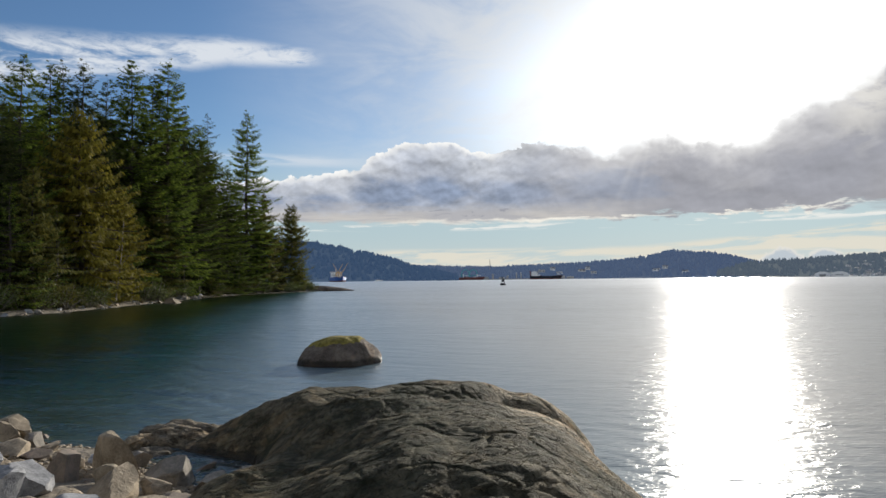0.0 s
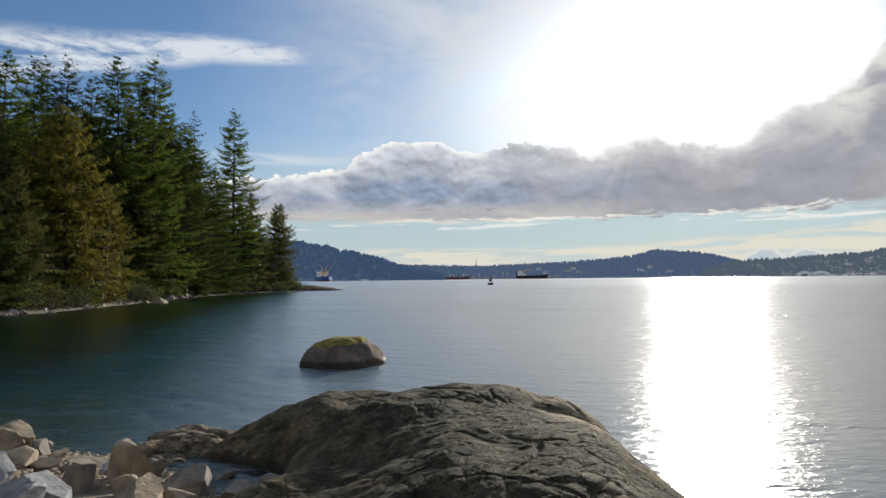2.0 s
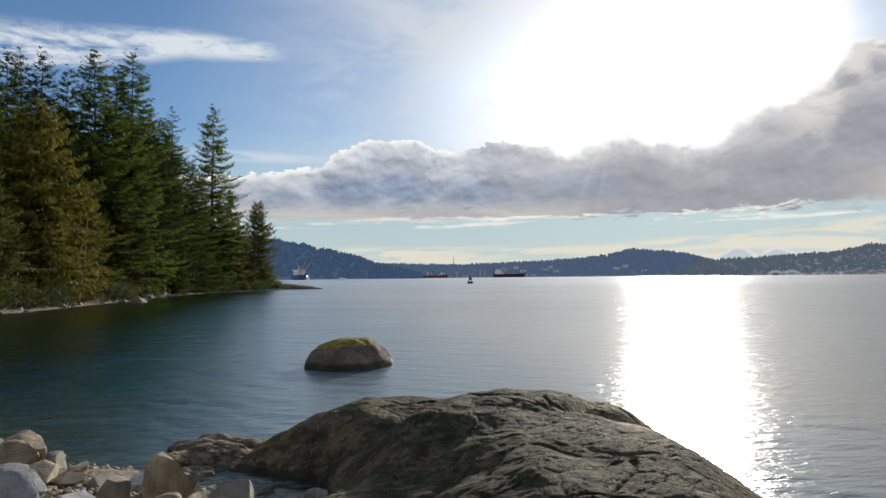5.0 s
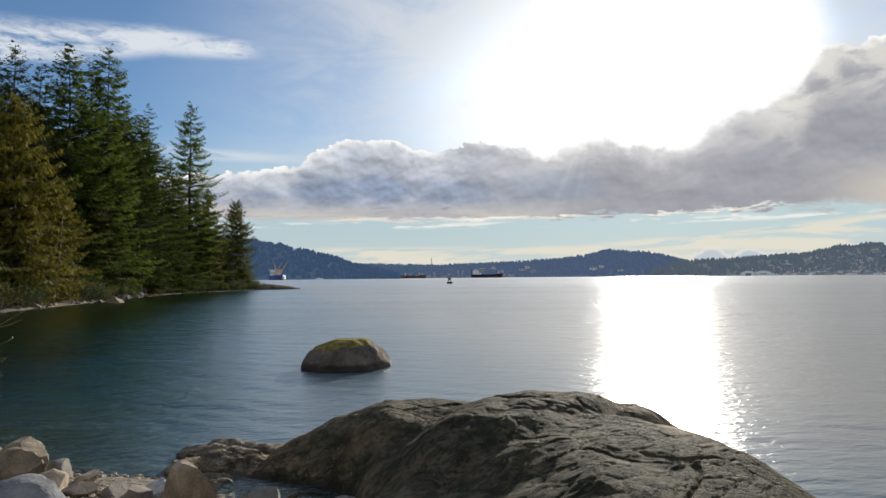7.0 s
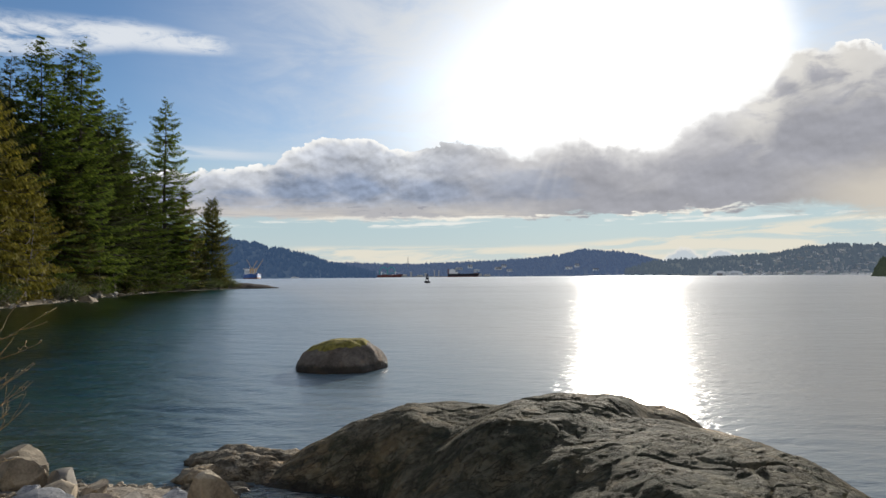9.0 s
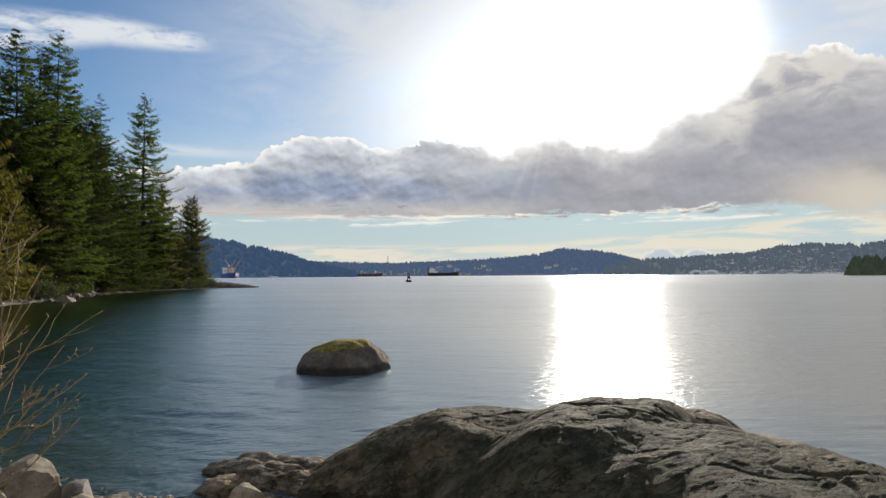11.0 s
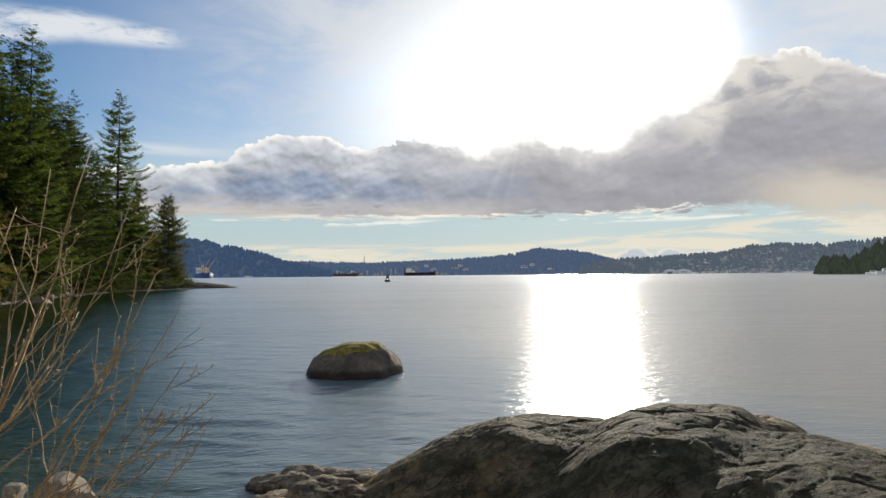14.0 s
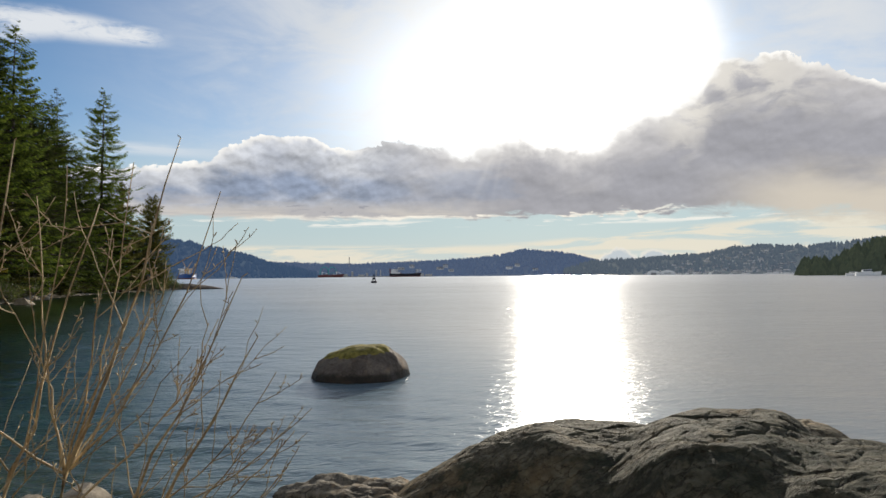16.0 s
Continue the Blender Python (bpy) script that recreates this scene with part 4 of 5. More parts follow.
        ob = new("beach_stone", me)
        ob.matrix_basis = pose(x, y, ground_at(x, y) + s * 0.28, rnd.uniform(-18, 18), rnd.uniform(-18, 18), rnd.uniform(0, 360)) @ Matrix.Diagonal((s, s, s, 1))
        tagged(ob, names[mat] + " stone on the shingle", "stone", "stones on the beach")
        count += 1
    # pebbles and grit
    verts, faces = [], []
    bm = bmesh.new()
    bmesh.ops.create_icosphere(bm, subdivisions=1, radius=1.0)
    shape = [v.co.copy() for v in bm.verts]
    tri = [tuple(v.index for v in f.verts) for f in bm.faces]
    bm.free()
    for _ in range(9500):
        x, y = rnd.triangular(-9.5, -0.6, -3), rnd.uniform(4.0, 10.4)
        d = float(shore_distance(np.array([x]), np.array([y]))[0])
        if d < -0.9 or (x > -2.6 and rock_height(x, y) > 0.25):
            continue
        s = rnd.uniform(0.015, 0.06)
        z = ground_at(x, y) + s * 0.2
        m = Euler((rnd.uniform(-0.4, 0.4), rnd.uniform(-0.4, 0.4), rnd.uniform(0, 6.3))).to_matrix()
        k = len(verts)
        ax = Vector((s * rnd.uniform(0.9, 1.5), s, s * rnd.uniform(0.5, 0.8)))
        for c in shape:
            verts.append(m @ Vector((c.x * ax.x, c.y * ax.y, c.z * ax.z)) + Vector((x, y, z)))
        faces += [tuple(i + k for i in f) for f in tri]
    ob = part("pebbles", mesh_of("pebbles", verts, faces, M_STONES[0]), None)
    tagged(ob, "small brown and grey pebbles of the shingle beach", "pebbles", kind="stuff")


build_beach()


# ---------------------------------------------------------------- trees
def conifer(name, seed, height, radius, leaf, label, category, start=0.08, droop=0.35, spray=0.5, dense=7.0, sparse_top=0.0, taper=0.80, gap=0.22, hang=0.0, group="trees of the wood"):
    """Trunk, limbs and a crown of needle sprays on boughs that sag and lift at their tips; hang: how far the sprays hang like curtains."""
    rnd = random.Random(seed)
    tree = thing(name, pose(0, 0, 0), label, category, group)
    lean = Vector((rnd.uniform(-0.02, 0.02), rnd.uniform(-0.02, 0.02), 1))
    base_r = 0.009 * height + 0.08

    def axis_at(t):
        return lean * (height * t) + Vector((0.12 * math.sin(9 * t + seed), 0.12 * math.cos(7 * t + seed), 0)) * t

    v, f = tubes([[(axis_at(t), max(0.02, base_r * (1 - t) ** 0.9)) for t in np.linspace(0, 1, 12)]], 8)
    part("trunk", mesh_of("trunk", v, f, M_BARK, True), M_BARK, tree)
    limbs, cv, cf = [], [], []
    n = int(height * dense)
    for i in range(n):
        u = ((i + rnd.random()) / n) ** 0.92
        t0 = start + (1 - start) * u
        tier = 0.75 + 0.6 * (1 - u)                 # loose whorls, blurred by the growth of the limbs
        z = height * t0
        z = (math.floor(z / tier) + 0.5 + rnd.uniform(-0.46, 0.46)) * tier
        a = i * 2.39996 + rnd.uniform(-0.5, 0.5)
        full = min(1.0, 0.66 + u * 1.8) * ((1 - u) ** taper * 0.9 + 0.10 * (1 - u))
        lobes = 0.92 + 0.75 * noise.noise((math.cos(a) * 1.2, math.sin(a) * 1.2 + seed * 3.3, z * 0.24))
        length = radius * full * rnd.uniform(0.60, 1.12) * lobes + 0.22
        if rnd.random() < 0.10:
            length *= 1.3
        if u > 0.55 and rnd.random() < sparse_top * min(1.0, (u - 0.55) * 4):
            continue
        rise = (0.34 * u + 0.02 - droop * (1 - u)) + rnd.uniform(-0.14, 0.14)
        out = Vector((math.cos(a), math.sin(a), 0))
        side = Vector((-math.sin(a), math.cos(a), 0))
        p0 = axis_at(t0)
        p0.z = z
        m = max(3, int(length / gap))
        bow = 0.12 * length * math.sin(i)
        pts = [p0 + out * (length * s) + Vector((0, 0, length * (rise * s - 0.42 * droop * s * s + 0.24 * s ** 4))) + side * (bow * s * s) for s in (k / m for k in range(m + 1))]
        limbs.append([(pts[0], 0.010 * length + 0.012), (pts[m // 2], 0.007 * length + 0.006), (pts[-1], 0.004)])
        wide = 0.16 + 0.30 * length
        for k in range(1, m + 1):
            s = k / m
            if s < 0.22 and length > 1.2:
                continue
            # side twigs reach furthest in the middle of the bough, so that it is a flat leaf-shaped fan
            reach = wide * (1.0 - s) ** 0.7 * min(1.0, s * 3.0) * 0.55
            for sgn in ((-1, 1, 0, -1, 1) if s > 0.3 else (-1, 1, 0)):
                l = spray * rnd.uniform(0.55, 1.2) * (1.0 - 0.3 * s) * (0.6 + 0.4 * min(1, length / 2.0))
                shift = side * (sgn * reach * rnd.random())
                down = rnd.uniform(-0.34, 0.10) - droop * 0.5 - hang * rnd.uniform(0.3, 1.3)
                d = (out * rnd.uniform(0.5, 1.0) + side * sgn * rnd.uniform(0.3, 0.9) + Vector((0, 0, down))).normalized()
                w = d.cross(Vector((rnd.uniform(-0.4, 0.4), rnd.uniform(-0.4, 0.4), 1))).normalized() * l * rnd.uniform(0.15, 0.27)
                p = pts[k] + shift + Vector((rnd.uniform(-0.05, 0.05), rnd.uniform(-0.05, 0.05), rnd.uniform(-0.07, 0.03) - 0.25 * shift.length))
                q = len(cv)
                cv += [p, p + d * l * 0.45 + w, p + d * l + Vector((0, 0, -0.16 * l)), p + d * l * 0.5 - w]
                cf += [(q, q + 1, q + 2), (q, q + 2, q + 3)]
    v, f = tubes(limbs, 3)
    tagged(part("branchwork", mesh_of("branchwork", v, f, M_BARK), M_BARK, tree), kind="stuff")
    tagged(part("crown", mesh_of("crown", cv, cf, leaf), leaf, tree), kind="stuff")
    return tree


def place_tree(model, x, y, top, turn, used, label=""):
    """Puts a model (or a copy of it) on the ground with its tip at height top."""
    ob, height = model
    z = ground_at(x, y) - 0.15
    k = (top - z) / height
    m = pose(x, y, z, 0, 0, turn)
    if ob.name in used:
        ob = copy_thing(ob, m)
    else:
        used.add(ob.name)
        ob.matrix_basis = m
    ob.scale = (k, k, k)
    if label:
        tagged(ob, label)
    return ob


def build_wood():
    used = set()
    fir = [(conifer("fir_tree", 11, 32, 8.6, M_FIR, "tall dark green fir with drooping boughs", "conifer tree", 0.04, 0.34, 0.66, 11.0, 0.16, 0.72), 32),
           (conifer("fir_tree", 12, 30, 9.2, M_FIR, "tall broad green fir, sunlit on one flank", "conifer tree", 0.02, 0.40, 0.66, 12.5, 0.12, 0.62), 30),
           (conifer("fir_tree", 13, 31, 7.8, M_FIR, "tall fir with ragged layered boughs", "conifer tree", 0.06, 0.30, 0.64, 11.0, 0.2, 0.74), 31)]
    hemlock = [(conifer("hemlock_tree", 21, 31, 6.6, M_FIR_DARK, "tall dark hemlock with an open feathery top", "conifer tree", 0.08, 0.30, 0.6, 10.5, 0.25, 0.70), 31),
               (conifer("hemlock_tree", 22, 33, 4.4, M_FIR_DARK, "slender dark hemlock with sparse boughs", "conifer tree", 0.2, 0.3, 0.55, 7.0, 0.3, 0.7), 33)]
    cedar = [(conifer("cedar_tree", 31, 18, 5.9, M_CEDAR, "golden-brown cedar with hanging sprays", "conifer tree", 0.02, 0.42, 0.62, 16.0, 0.2, 0.55, hang=0.9), 18),
             (conifer("cedar_tree", 32, 18, 4.6, M_CEDAR_GREEN, "dense conical cedar at the end of the point", "conifer tree", 0.02, 0.16, 0.60, 20.0, 0.1, 0.5, hang=0.3), 18),
             (conifer("cedar_tree", 33, 18, 5.2, M_CEDAR_GREEN, "olive-green cedar with hanging sprays", "conifer tree", 0.02, 0.42, 0.62, 14.0, 0.3, 0.65, hang=0.8), 18)]
    young = (conifer("young_fir", 35, 10, 3.6, M_FIR, "young green fir at the edge of the wood", "conifer tree", 0.03, 0.3, 0.42, 12.0, 0.2), 10)
    back = [(conifer("fir_tree", 41, 30, 8.4, M_FIR_DARK, "dark fir within the wood", "conifer tree", 0.03, 0.4, 1.5, 6.0, 0.12, 0.68, gap=0.75), 30),
            (conifer("hemlock_tree", 42, 30, 7.2, M_FIR_DARK, "dark hemlock within the wood", "conifer tree", 0.05, 0.3, 1.4, 6.0, 0.15, 0.68, gap=0.75), 30)]
    for i, (x, y, top) in enumerate(FIRS):
        place_tree(fir[(0, 2, 0, 2, 1, 2, 1)[i]], x, y, top, i * 71, used)
    for i, (x, y, top) in enumerate(HEMLOCKS):
        place_tree(hemlock[(0, 0, 0, 0, 0, 1, 0)[i]], x, y, top, i * 53, used)
    for i, (x, y, top) in enumerate(CEDARS):
        place_tree(cedar[(0, 2, 0, 1, 2, 1, 2)[i]], x, y, top, i * 97, used)
    for i, (x, y, top) in enumerate(YOUNG):
        place_tree(young, x, y, top, i * 37, used)
    # the wood behind the first rows
    rnd = random.Random(5)
    spots = [(p[0], p[1]) for p in FIRS + HEMLOCKS + CEDARS]
    made = 0
    while made < 84:
        y = rnd.uniform(40, 140)
        x = rnd.uniform(-72, -40)
        d = float(shore_distance(np.array([x]), np.array([y]))[0])
        if d < 5 or any(math.hypot(x - a, y - b) < 2.2 for a, b in spots):
            continue
        dist = math.hypot(x, y)
        if y > 118 and d > 16:
            continue
        spots.append((x, y))
        top = min(30, 0.235 * dist + 2.4) * rnd.uniform(0.80, 1.0) if y < 116 else min(28, 0.125 * dist + 2) * rnd.uniform(0.7, 0.95)
        place_tree(rnd.choice(back), x, y, top, rnd.uniform(0, 360), used)
        made += 1
    close_behind(used, back)


def close_behind(used, models):
    """Unseen trees added behind the path; they block sky light from the rear."""
    rnd = random.Random(15)
    made = 0
    while made < 22:
        x, y = rnd.uniform(-26, 22), rnd.uniform(-26, -4.5)
        if math.hypot(x + 2, y - 2) < 7.5:
            continue
        place_tree(rnd.choice(models), x, y, rnd.uniform(16, 27), rnd.uniform(0, 360), used)
        made += 1


FIRS = [(-44.6, 60.4, 25.2), (-52.2, 75.9, 29.7), (-44.7, 80.6, 31.6), (-43.8, 87.9, 33.8), (-46.2, 103.4, 28.3), (-46.8, 127.9, 37.2), (-47.0, 118.2, 23.8)]
HEMLOCKS = [(-41.8, 53.7, 20.6), (-53.2, 80.1, 31.4), (-50.9, 80.4, 31.4), (-51.5, 85.9, 31.1), (-45.7, 86.9, 32.2), (-49.3, 116.2, 33.6), (-46.0, 97.9, 30.2)]
CEDARS = [(-39.6, 62.7, 20.1), (-38.4, 53.8, 12.5), (-40.6, 70.2, 13.4), (-42.6, 145.2, 19.8), (-45.2, 133.8, 21.0), (-44.2, 138.4, 11.6), (-42.6, 82.8, 15.3)]
YOUNG = [(-38.5, 51.2, 10.6), (-38.6, 57.3, 8.9), (-41.3, 74.5, 9.3), (-45.0, 95.1, 12.8), (-47.5, 124.5, 13.6), (-46.0, 131.4, 11.8), (-43.1, 141.8, 11.1), (-41.7, 150.6, 8.2)]
build_wood()


def shrub_mesh(seed, size, leaf):
    """A rounded bush of many small leaves on bare stems."""
    rnd = random.Random(seed)
    stems, cv, cf = [], [], []
    for _ in range(26):
        a, e = rnd.uniform(0, 6.3), rnd.uniform(0.5, 1.4)
        d = Vector((math.cos(a) * math.cos(e), math.sin(a) * math.cos(e), math.sin(e)))
        l = size * rnd.uniform(0.6, 1.1)
        pts = [(d * l * s + Vector((rnd.uniform(-1, 1), rnd.uniform(-1, 1), 0)) * 0.06 * size * s, 0.022 * size * (1 - s) + 0.004) for s in (0, 0.35, 0.7, 1)]
        stems.append(pts)
        for _ in range(40):
            p = d * l * rnd.uniform(0.35, 1.05) + Vector((rnd.gauss(0, 1), rnd.gauss(0, 1), rnd.gauss(0, 1))) * 0.13 * size
            u = Vector((rnd.gauss(0, 1), rnd.gauss(0, 1), rnd.gauss(0, 0.5))).normalized() * rnd.uniform(0.07, 0.16)
            w = u.cross(Vector((rnd.gauss(0, 1), rnd.gauss(0, 1), 1))).normalized() * u.length * 0.5
            q = len(cv)
            cv += [p, p + u * 0.5 + w, p + u, p + u * 0.5 - w]
            cf.append((q, q + 1, q + 2, q + 3))
    return tubes(stems, 4), (cv, cf)


def build_understorey():
    (sv, sf), (cv, cf) = shrub_mesh(3, 2.0, M_SHRUB)
    model = thing("shrub", pose(-37.6, 59.0, 0.5), "light green leafy shrub at the edge of the wood", "shrub", "shrubs along the shore")
    tagged(part("stem", mesh_of("stem", sv, sf, M_PALE_BARK), None, model), kind="stuff")
    part("foliage", mesh_of("foliage", cv, cf, M_SHRUB), None, model)
    (sv, sf), (cv, cf) = shrub_mesh(4, 2.0, M_CEDAR_GREEN)
    dull = thing("shrub", pose(-38.2, 56.0, 0.6), "dull brown-green shrub at the edge of the wood", "shrub", "shrubs along the shore")
    tagged(part("stem", mesh_of("stem", sv, sf, M_PALE_BARK), None, dull), kind="stuff")
    part("foliage", mesh_of("foliage", cv, cf, M_CEDAR_GREEN), None, dull)
    rnd = random.Random(9)
    edge = SHORE[14:23]
    for i in range(100):
        k = rnd.randrange(len(edge) - 1)
        t = rnd.random()
        x, y = edge[k] * (1 - t) + edge[k + 1] * t
        x -= rnd.uniform(0.9, 3.4)
        if y > 151:
            continue
        s = rnd.uniform(0.6, 1.4)
        ob = copy_thing(model if (80 < y < 100 and rnd.random() < 0.8) or rnd.random() < 0.45 else dull, pose(x, y, ground_at(x, y) - 0.1, 0, 0, rnd.uniform(0, 360)))
        ob.scale = (s, s, s * rnd.uniform(0.8, 1.2))
    # bare saplings, pale against the dark wood
    paths = []
    for a in range(9):
        rnd = random.Random(60 + a)
        ang = a * 0.7
        p = Vector((0, 0, 0 if a == 0 else rnd.uniform(1.5, 5.5)))
        l = 8.5 if a == 0 else rnd.uniform(1.5, 3.2)
        d = Vector((0.08, 0.05, 1)) if a == 0 else Vector((math.cos(ang), math.sin(ang), 0.9)).normalized()
        paths.append([(p + d * l * s + Vector((0.22 * math.sin(4 * s + a), 0.15 * math.cos(5 * s), 0)) * s, (0.10 if a == 0 else 0.035) * (1 - 0.85 * s)) for s in np.linspace(0, 1, 7)])
    sap = thing("bare_sapling", pose(-38.0, 66.0, 0.6), "slender bare sapling with pale bark", "tree", "bare saplings")
    for k, path in enumerate(paths):
        v, f = tubes([path], 5)
        part("branch" if k else "stem", mesh_of("branch" if k else "stem", v, f, M_PALE_BARK, True), None, sap)
    for x, y, s, r in ((-37.6, 55.5, 0.7, 40), (-38.7, 70.5, 0.8, 110), (-43.5, 99, 0.9, 200), (-46, 112, 1.0, 75), (-45.8, 120, 1.1, 10), (-44.4, 137, 1.1, 300), (-41.6, 141, 0.8, 160), (-40.8, 88, 0.6, 250)):
        ob = copy_thing(sap, pose(x, y, ground_at(x, y) - 0.1, 0, 0, r))
        ob.scale = (s, s, s)


build_understorey()


def build_far_stones():
    """The stony rim of the wooded point."""
    rnd = random.Random(21)
    kinds = [stone_mesh("shore_stone", 300 + i, (1, 0.8, 0.6), M_STONES[i % 3], 8, 2, 0.06) for i in range(5)]
    edge = SHORE[13:24]
    lens = np.hypot(*(edge[1:] - edge[:-1]).T)
    for i in range(260):
        k = rnd.choices(range(len(lens)), lens)[0]
        t = rnd.random()
        x, y = edge[k] * (1 - t) + edge[k + 1] * t
        x -= rnd.uniform(-0.4, 3.4)
        s = rnd.uniform(0.16, 0.46) * (1.5 if 80 < y < 100 else 1.0)
        ob = new("shore_stone", rnd.choice(kinds))
        ob.matrix_basis = pose(x, y, max(ground_at(x, y), -0.1) + s * 0.2, rnd.uniform(-15, 15), rnd.uniform(-15, 15), rnd.uniform(0, 360)) @ Matrix.Diagonal((s, s, s, 1))
        tagged(ob, "pale stone on the shore below the wood", "stone", "stones along the wooded point")
    for x, y, s in ((-35.8, 74.2, 1.0), (-36.9, 61.0, 0.55), (-43.6, 104.5, 0.8), (-38.6, 79, 0.6)):
        put_stone("shore_stone", (x, y, 0.1), (s, s * 0.8, s * 0.62), M_STONES[0], int(s * 100), "large tan boulder at the water's edge below the wood", 30, 0, 6, 0.05, "stones along the wooded point", 3)
    # flat spit of rock off the end of the point
    bm = bmesh.new()
    bmesh.ops.create_icosphere(bm, subdivisions=5, radius=1.0)
    for v in bm.verts:
        c = v.co
        v.co = Vector((c.x * 6.2, c.y * 3.0, c.z * (1.15 - 0.55 * c.x))) * (1 + 0.10 * noise.noise(c * 2.2) + 0.06 * noise.noise(c * 7))
    ob = part("rock_spit", bm, M_BOULDER, None, smooth=True)
    ob.matrix_basis = pose(-36.5, 154.6, 0.0, 0, 0, 4)
    tagged(ob, "low dark spit of rock off the wooded point", "rock")


build_far_stones()


# ---------------------------------------------------------------- far shores
def at_az(az, r, z=0.0):
    return (r * math.sin(radians(az)), r * math.cos(radians(az)), z)


def hill(name, label, knots, foot, ridge, tall, mat, wood_mat, trees, seed, tree_h, spread=1.0):
    """A wooded hill: a slope from the water up to its skyline, knots of (azimuth, elevation), with its far wood."""
    az = np.array([k[0] for k in knots], float)
    el = np.array([k[1] for k in knots], float)
    lo, hi = az[0], az[-1]
    cols, rows = int((hi - lo) * 5) + 1, 14
    rnd = random.Random(seed)

    def top_at(a):
        return ridge * math.tan(radians(float(np.interp(a, az, el)))) - tree_h * 0.75

    def height(a, t):
        s = t * t * (3 - 2 * t)
        n = noise.noise((a * 0.35, t * 2.5, seed))
        return -1.5 + (top_at(a) + 1.5) * (0.65 * s + 0.35 * t) * (1 + 0.14 * n * (1 - t)) + tall * 0

    verts, faces = [], []
    for j in range(rows + 1):
        t = j / (rows - 1)
        for i in range(cols + 1):
            a = lo + (hi - lo) * i / cols
            if j == rows:
                verts.append(at_az(a, ridge * 1.12, top_at(a) * 0.4 - 10))
            else:
                wob = 1 + 0.02 * noise.noise((a * 0.5, seed, 2.0)) * (1 - t)
                verts.append(at_az(a, (foot + (ridge - foot) * t) * wob, height(a, t)))
    for j in range(rows):
        for i in range(cols):
            k = j * (cols + 1) + i
            faces.append((k, k + 1, k + cols + 2, k + cols + 1))
    ob = part(name, mesh_of(name, verts, faces, mat, True), None)
    tagged(ob, label, "hill", kind="structure")
    verts, faces = [], []
    for n in range(trees):
        a = rnd.uniform(lo, hi)
        t = 1.0 if n % 4 == 0 else rnd.uniform(0.04, 1.0) ** 0.8
        h = tree_h * rnd.uniform(0.55, 1.15) * (1.25 if rnd.random() < 0.08 else 1.0)
        if noise.noise((a * 1.4, t * 4, seed + 5)) < -0.25 and spread < 1:
            continue
        x, y, z = at_az(a, foot + (ridge - foot) * t, height(a, t) - 1.0)
        w = h * rnd.uniform(0.22, 0.42)
        k = len(verts)
        spin = rnd.uniform(0, 6.3)
        sides = 5
        for lev, rr in ((0.0, 0.75), (0.35, 1.0), (0.72, 0.5)):
            for q in range(sides):
                b = spin + 2 * math.pi * q / sides + lev
                e = rnd.uniform(0.75, 1.2)
                verts.append((x + w * rr * e * math.cos(b), y + w * rr * e * math.sin(b), z + h * lev))
        verts.append((x, y, z + h))
        for lev in range(2):
            for q in range(sides):
                c, d = k + lev * sides + q, k + lev * sides + (q + 1) % sides
                faces.append((c, d, d + sides, c + sides))
        for q in range(sides):
            faces.append((k + 2 * sides + q, k + 2 * sides + (q + 1) % sides, k + 3 * sides))
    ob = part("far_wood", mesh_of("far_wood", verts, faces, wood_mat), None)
    tagged(ob, "distant conifer wood covering the hill", "trees", kind="stuff")
    return height


# far slopes carry the same painted haze, paler towards the sun
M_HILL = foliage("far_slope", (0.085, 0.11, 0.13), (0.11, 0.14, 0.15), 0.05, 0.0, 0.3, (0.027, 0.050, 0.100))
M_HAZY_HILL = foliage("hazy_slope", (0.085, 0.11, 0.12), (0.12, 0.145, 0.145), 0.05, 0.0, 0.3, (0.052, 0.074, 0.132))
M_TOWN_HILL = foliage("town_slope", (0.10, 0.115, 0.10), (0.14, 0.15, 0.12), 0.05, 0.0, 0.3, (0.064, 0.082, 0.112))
M_HEAD = plain("headland_slope", (0.09, 0.10, 0.055), (0.06, 0.07, 0.04), 0.02, 0.95, 0, 0, 0, 0.0)
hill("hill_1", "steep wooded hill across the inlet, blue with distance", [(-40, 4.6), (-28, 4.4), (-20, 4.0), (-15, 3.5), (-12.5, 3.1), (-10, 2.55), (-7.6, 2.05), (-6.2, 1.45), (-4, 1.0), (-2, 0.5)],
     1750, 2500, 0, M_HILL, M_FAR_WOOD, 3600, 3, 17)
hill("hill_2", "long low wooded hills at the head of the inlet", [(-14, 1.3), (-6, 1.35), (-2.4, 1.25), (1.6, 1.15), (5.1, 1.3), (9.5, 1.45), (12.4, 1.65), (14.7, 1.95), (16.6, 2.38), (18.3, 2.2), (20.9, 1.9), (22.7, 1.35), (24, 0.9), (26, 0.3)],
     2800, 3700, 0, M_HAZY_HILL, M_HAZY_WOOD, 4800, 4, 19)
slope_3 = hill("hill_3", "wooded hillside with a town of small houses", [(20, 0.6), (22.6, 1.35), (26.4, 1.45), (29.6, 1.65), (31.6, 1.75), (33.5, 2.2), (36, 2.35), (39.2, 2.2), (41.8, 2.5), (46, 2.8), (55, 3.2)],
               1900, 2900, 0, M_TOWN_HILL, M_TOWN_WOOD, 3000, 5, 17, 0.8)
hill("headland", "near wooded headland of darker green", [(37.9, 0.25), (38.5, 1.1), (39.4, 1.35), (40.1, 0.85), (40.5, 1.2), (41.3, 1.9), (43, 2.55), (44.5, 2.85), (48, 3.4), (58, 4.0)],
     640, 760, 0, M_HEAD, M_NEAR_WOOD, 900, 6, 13)


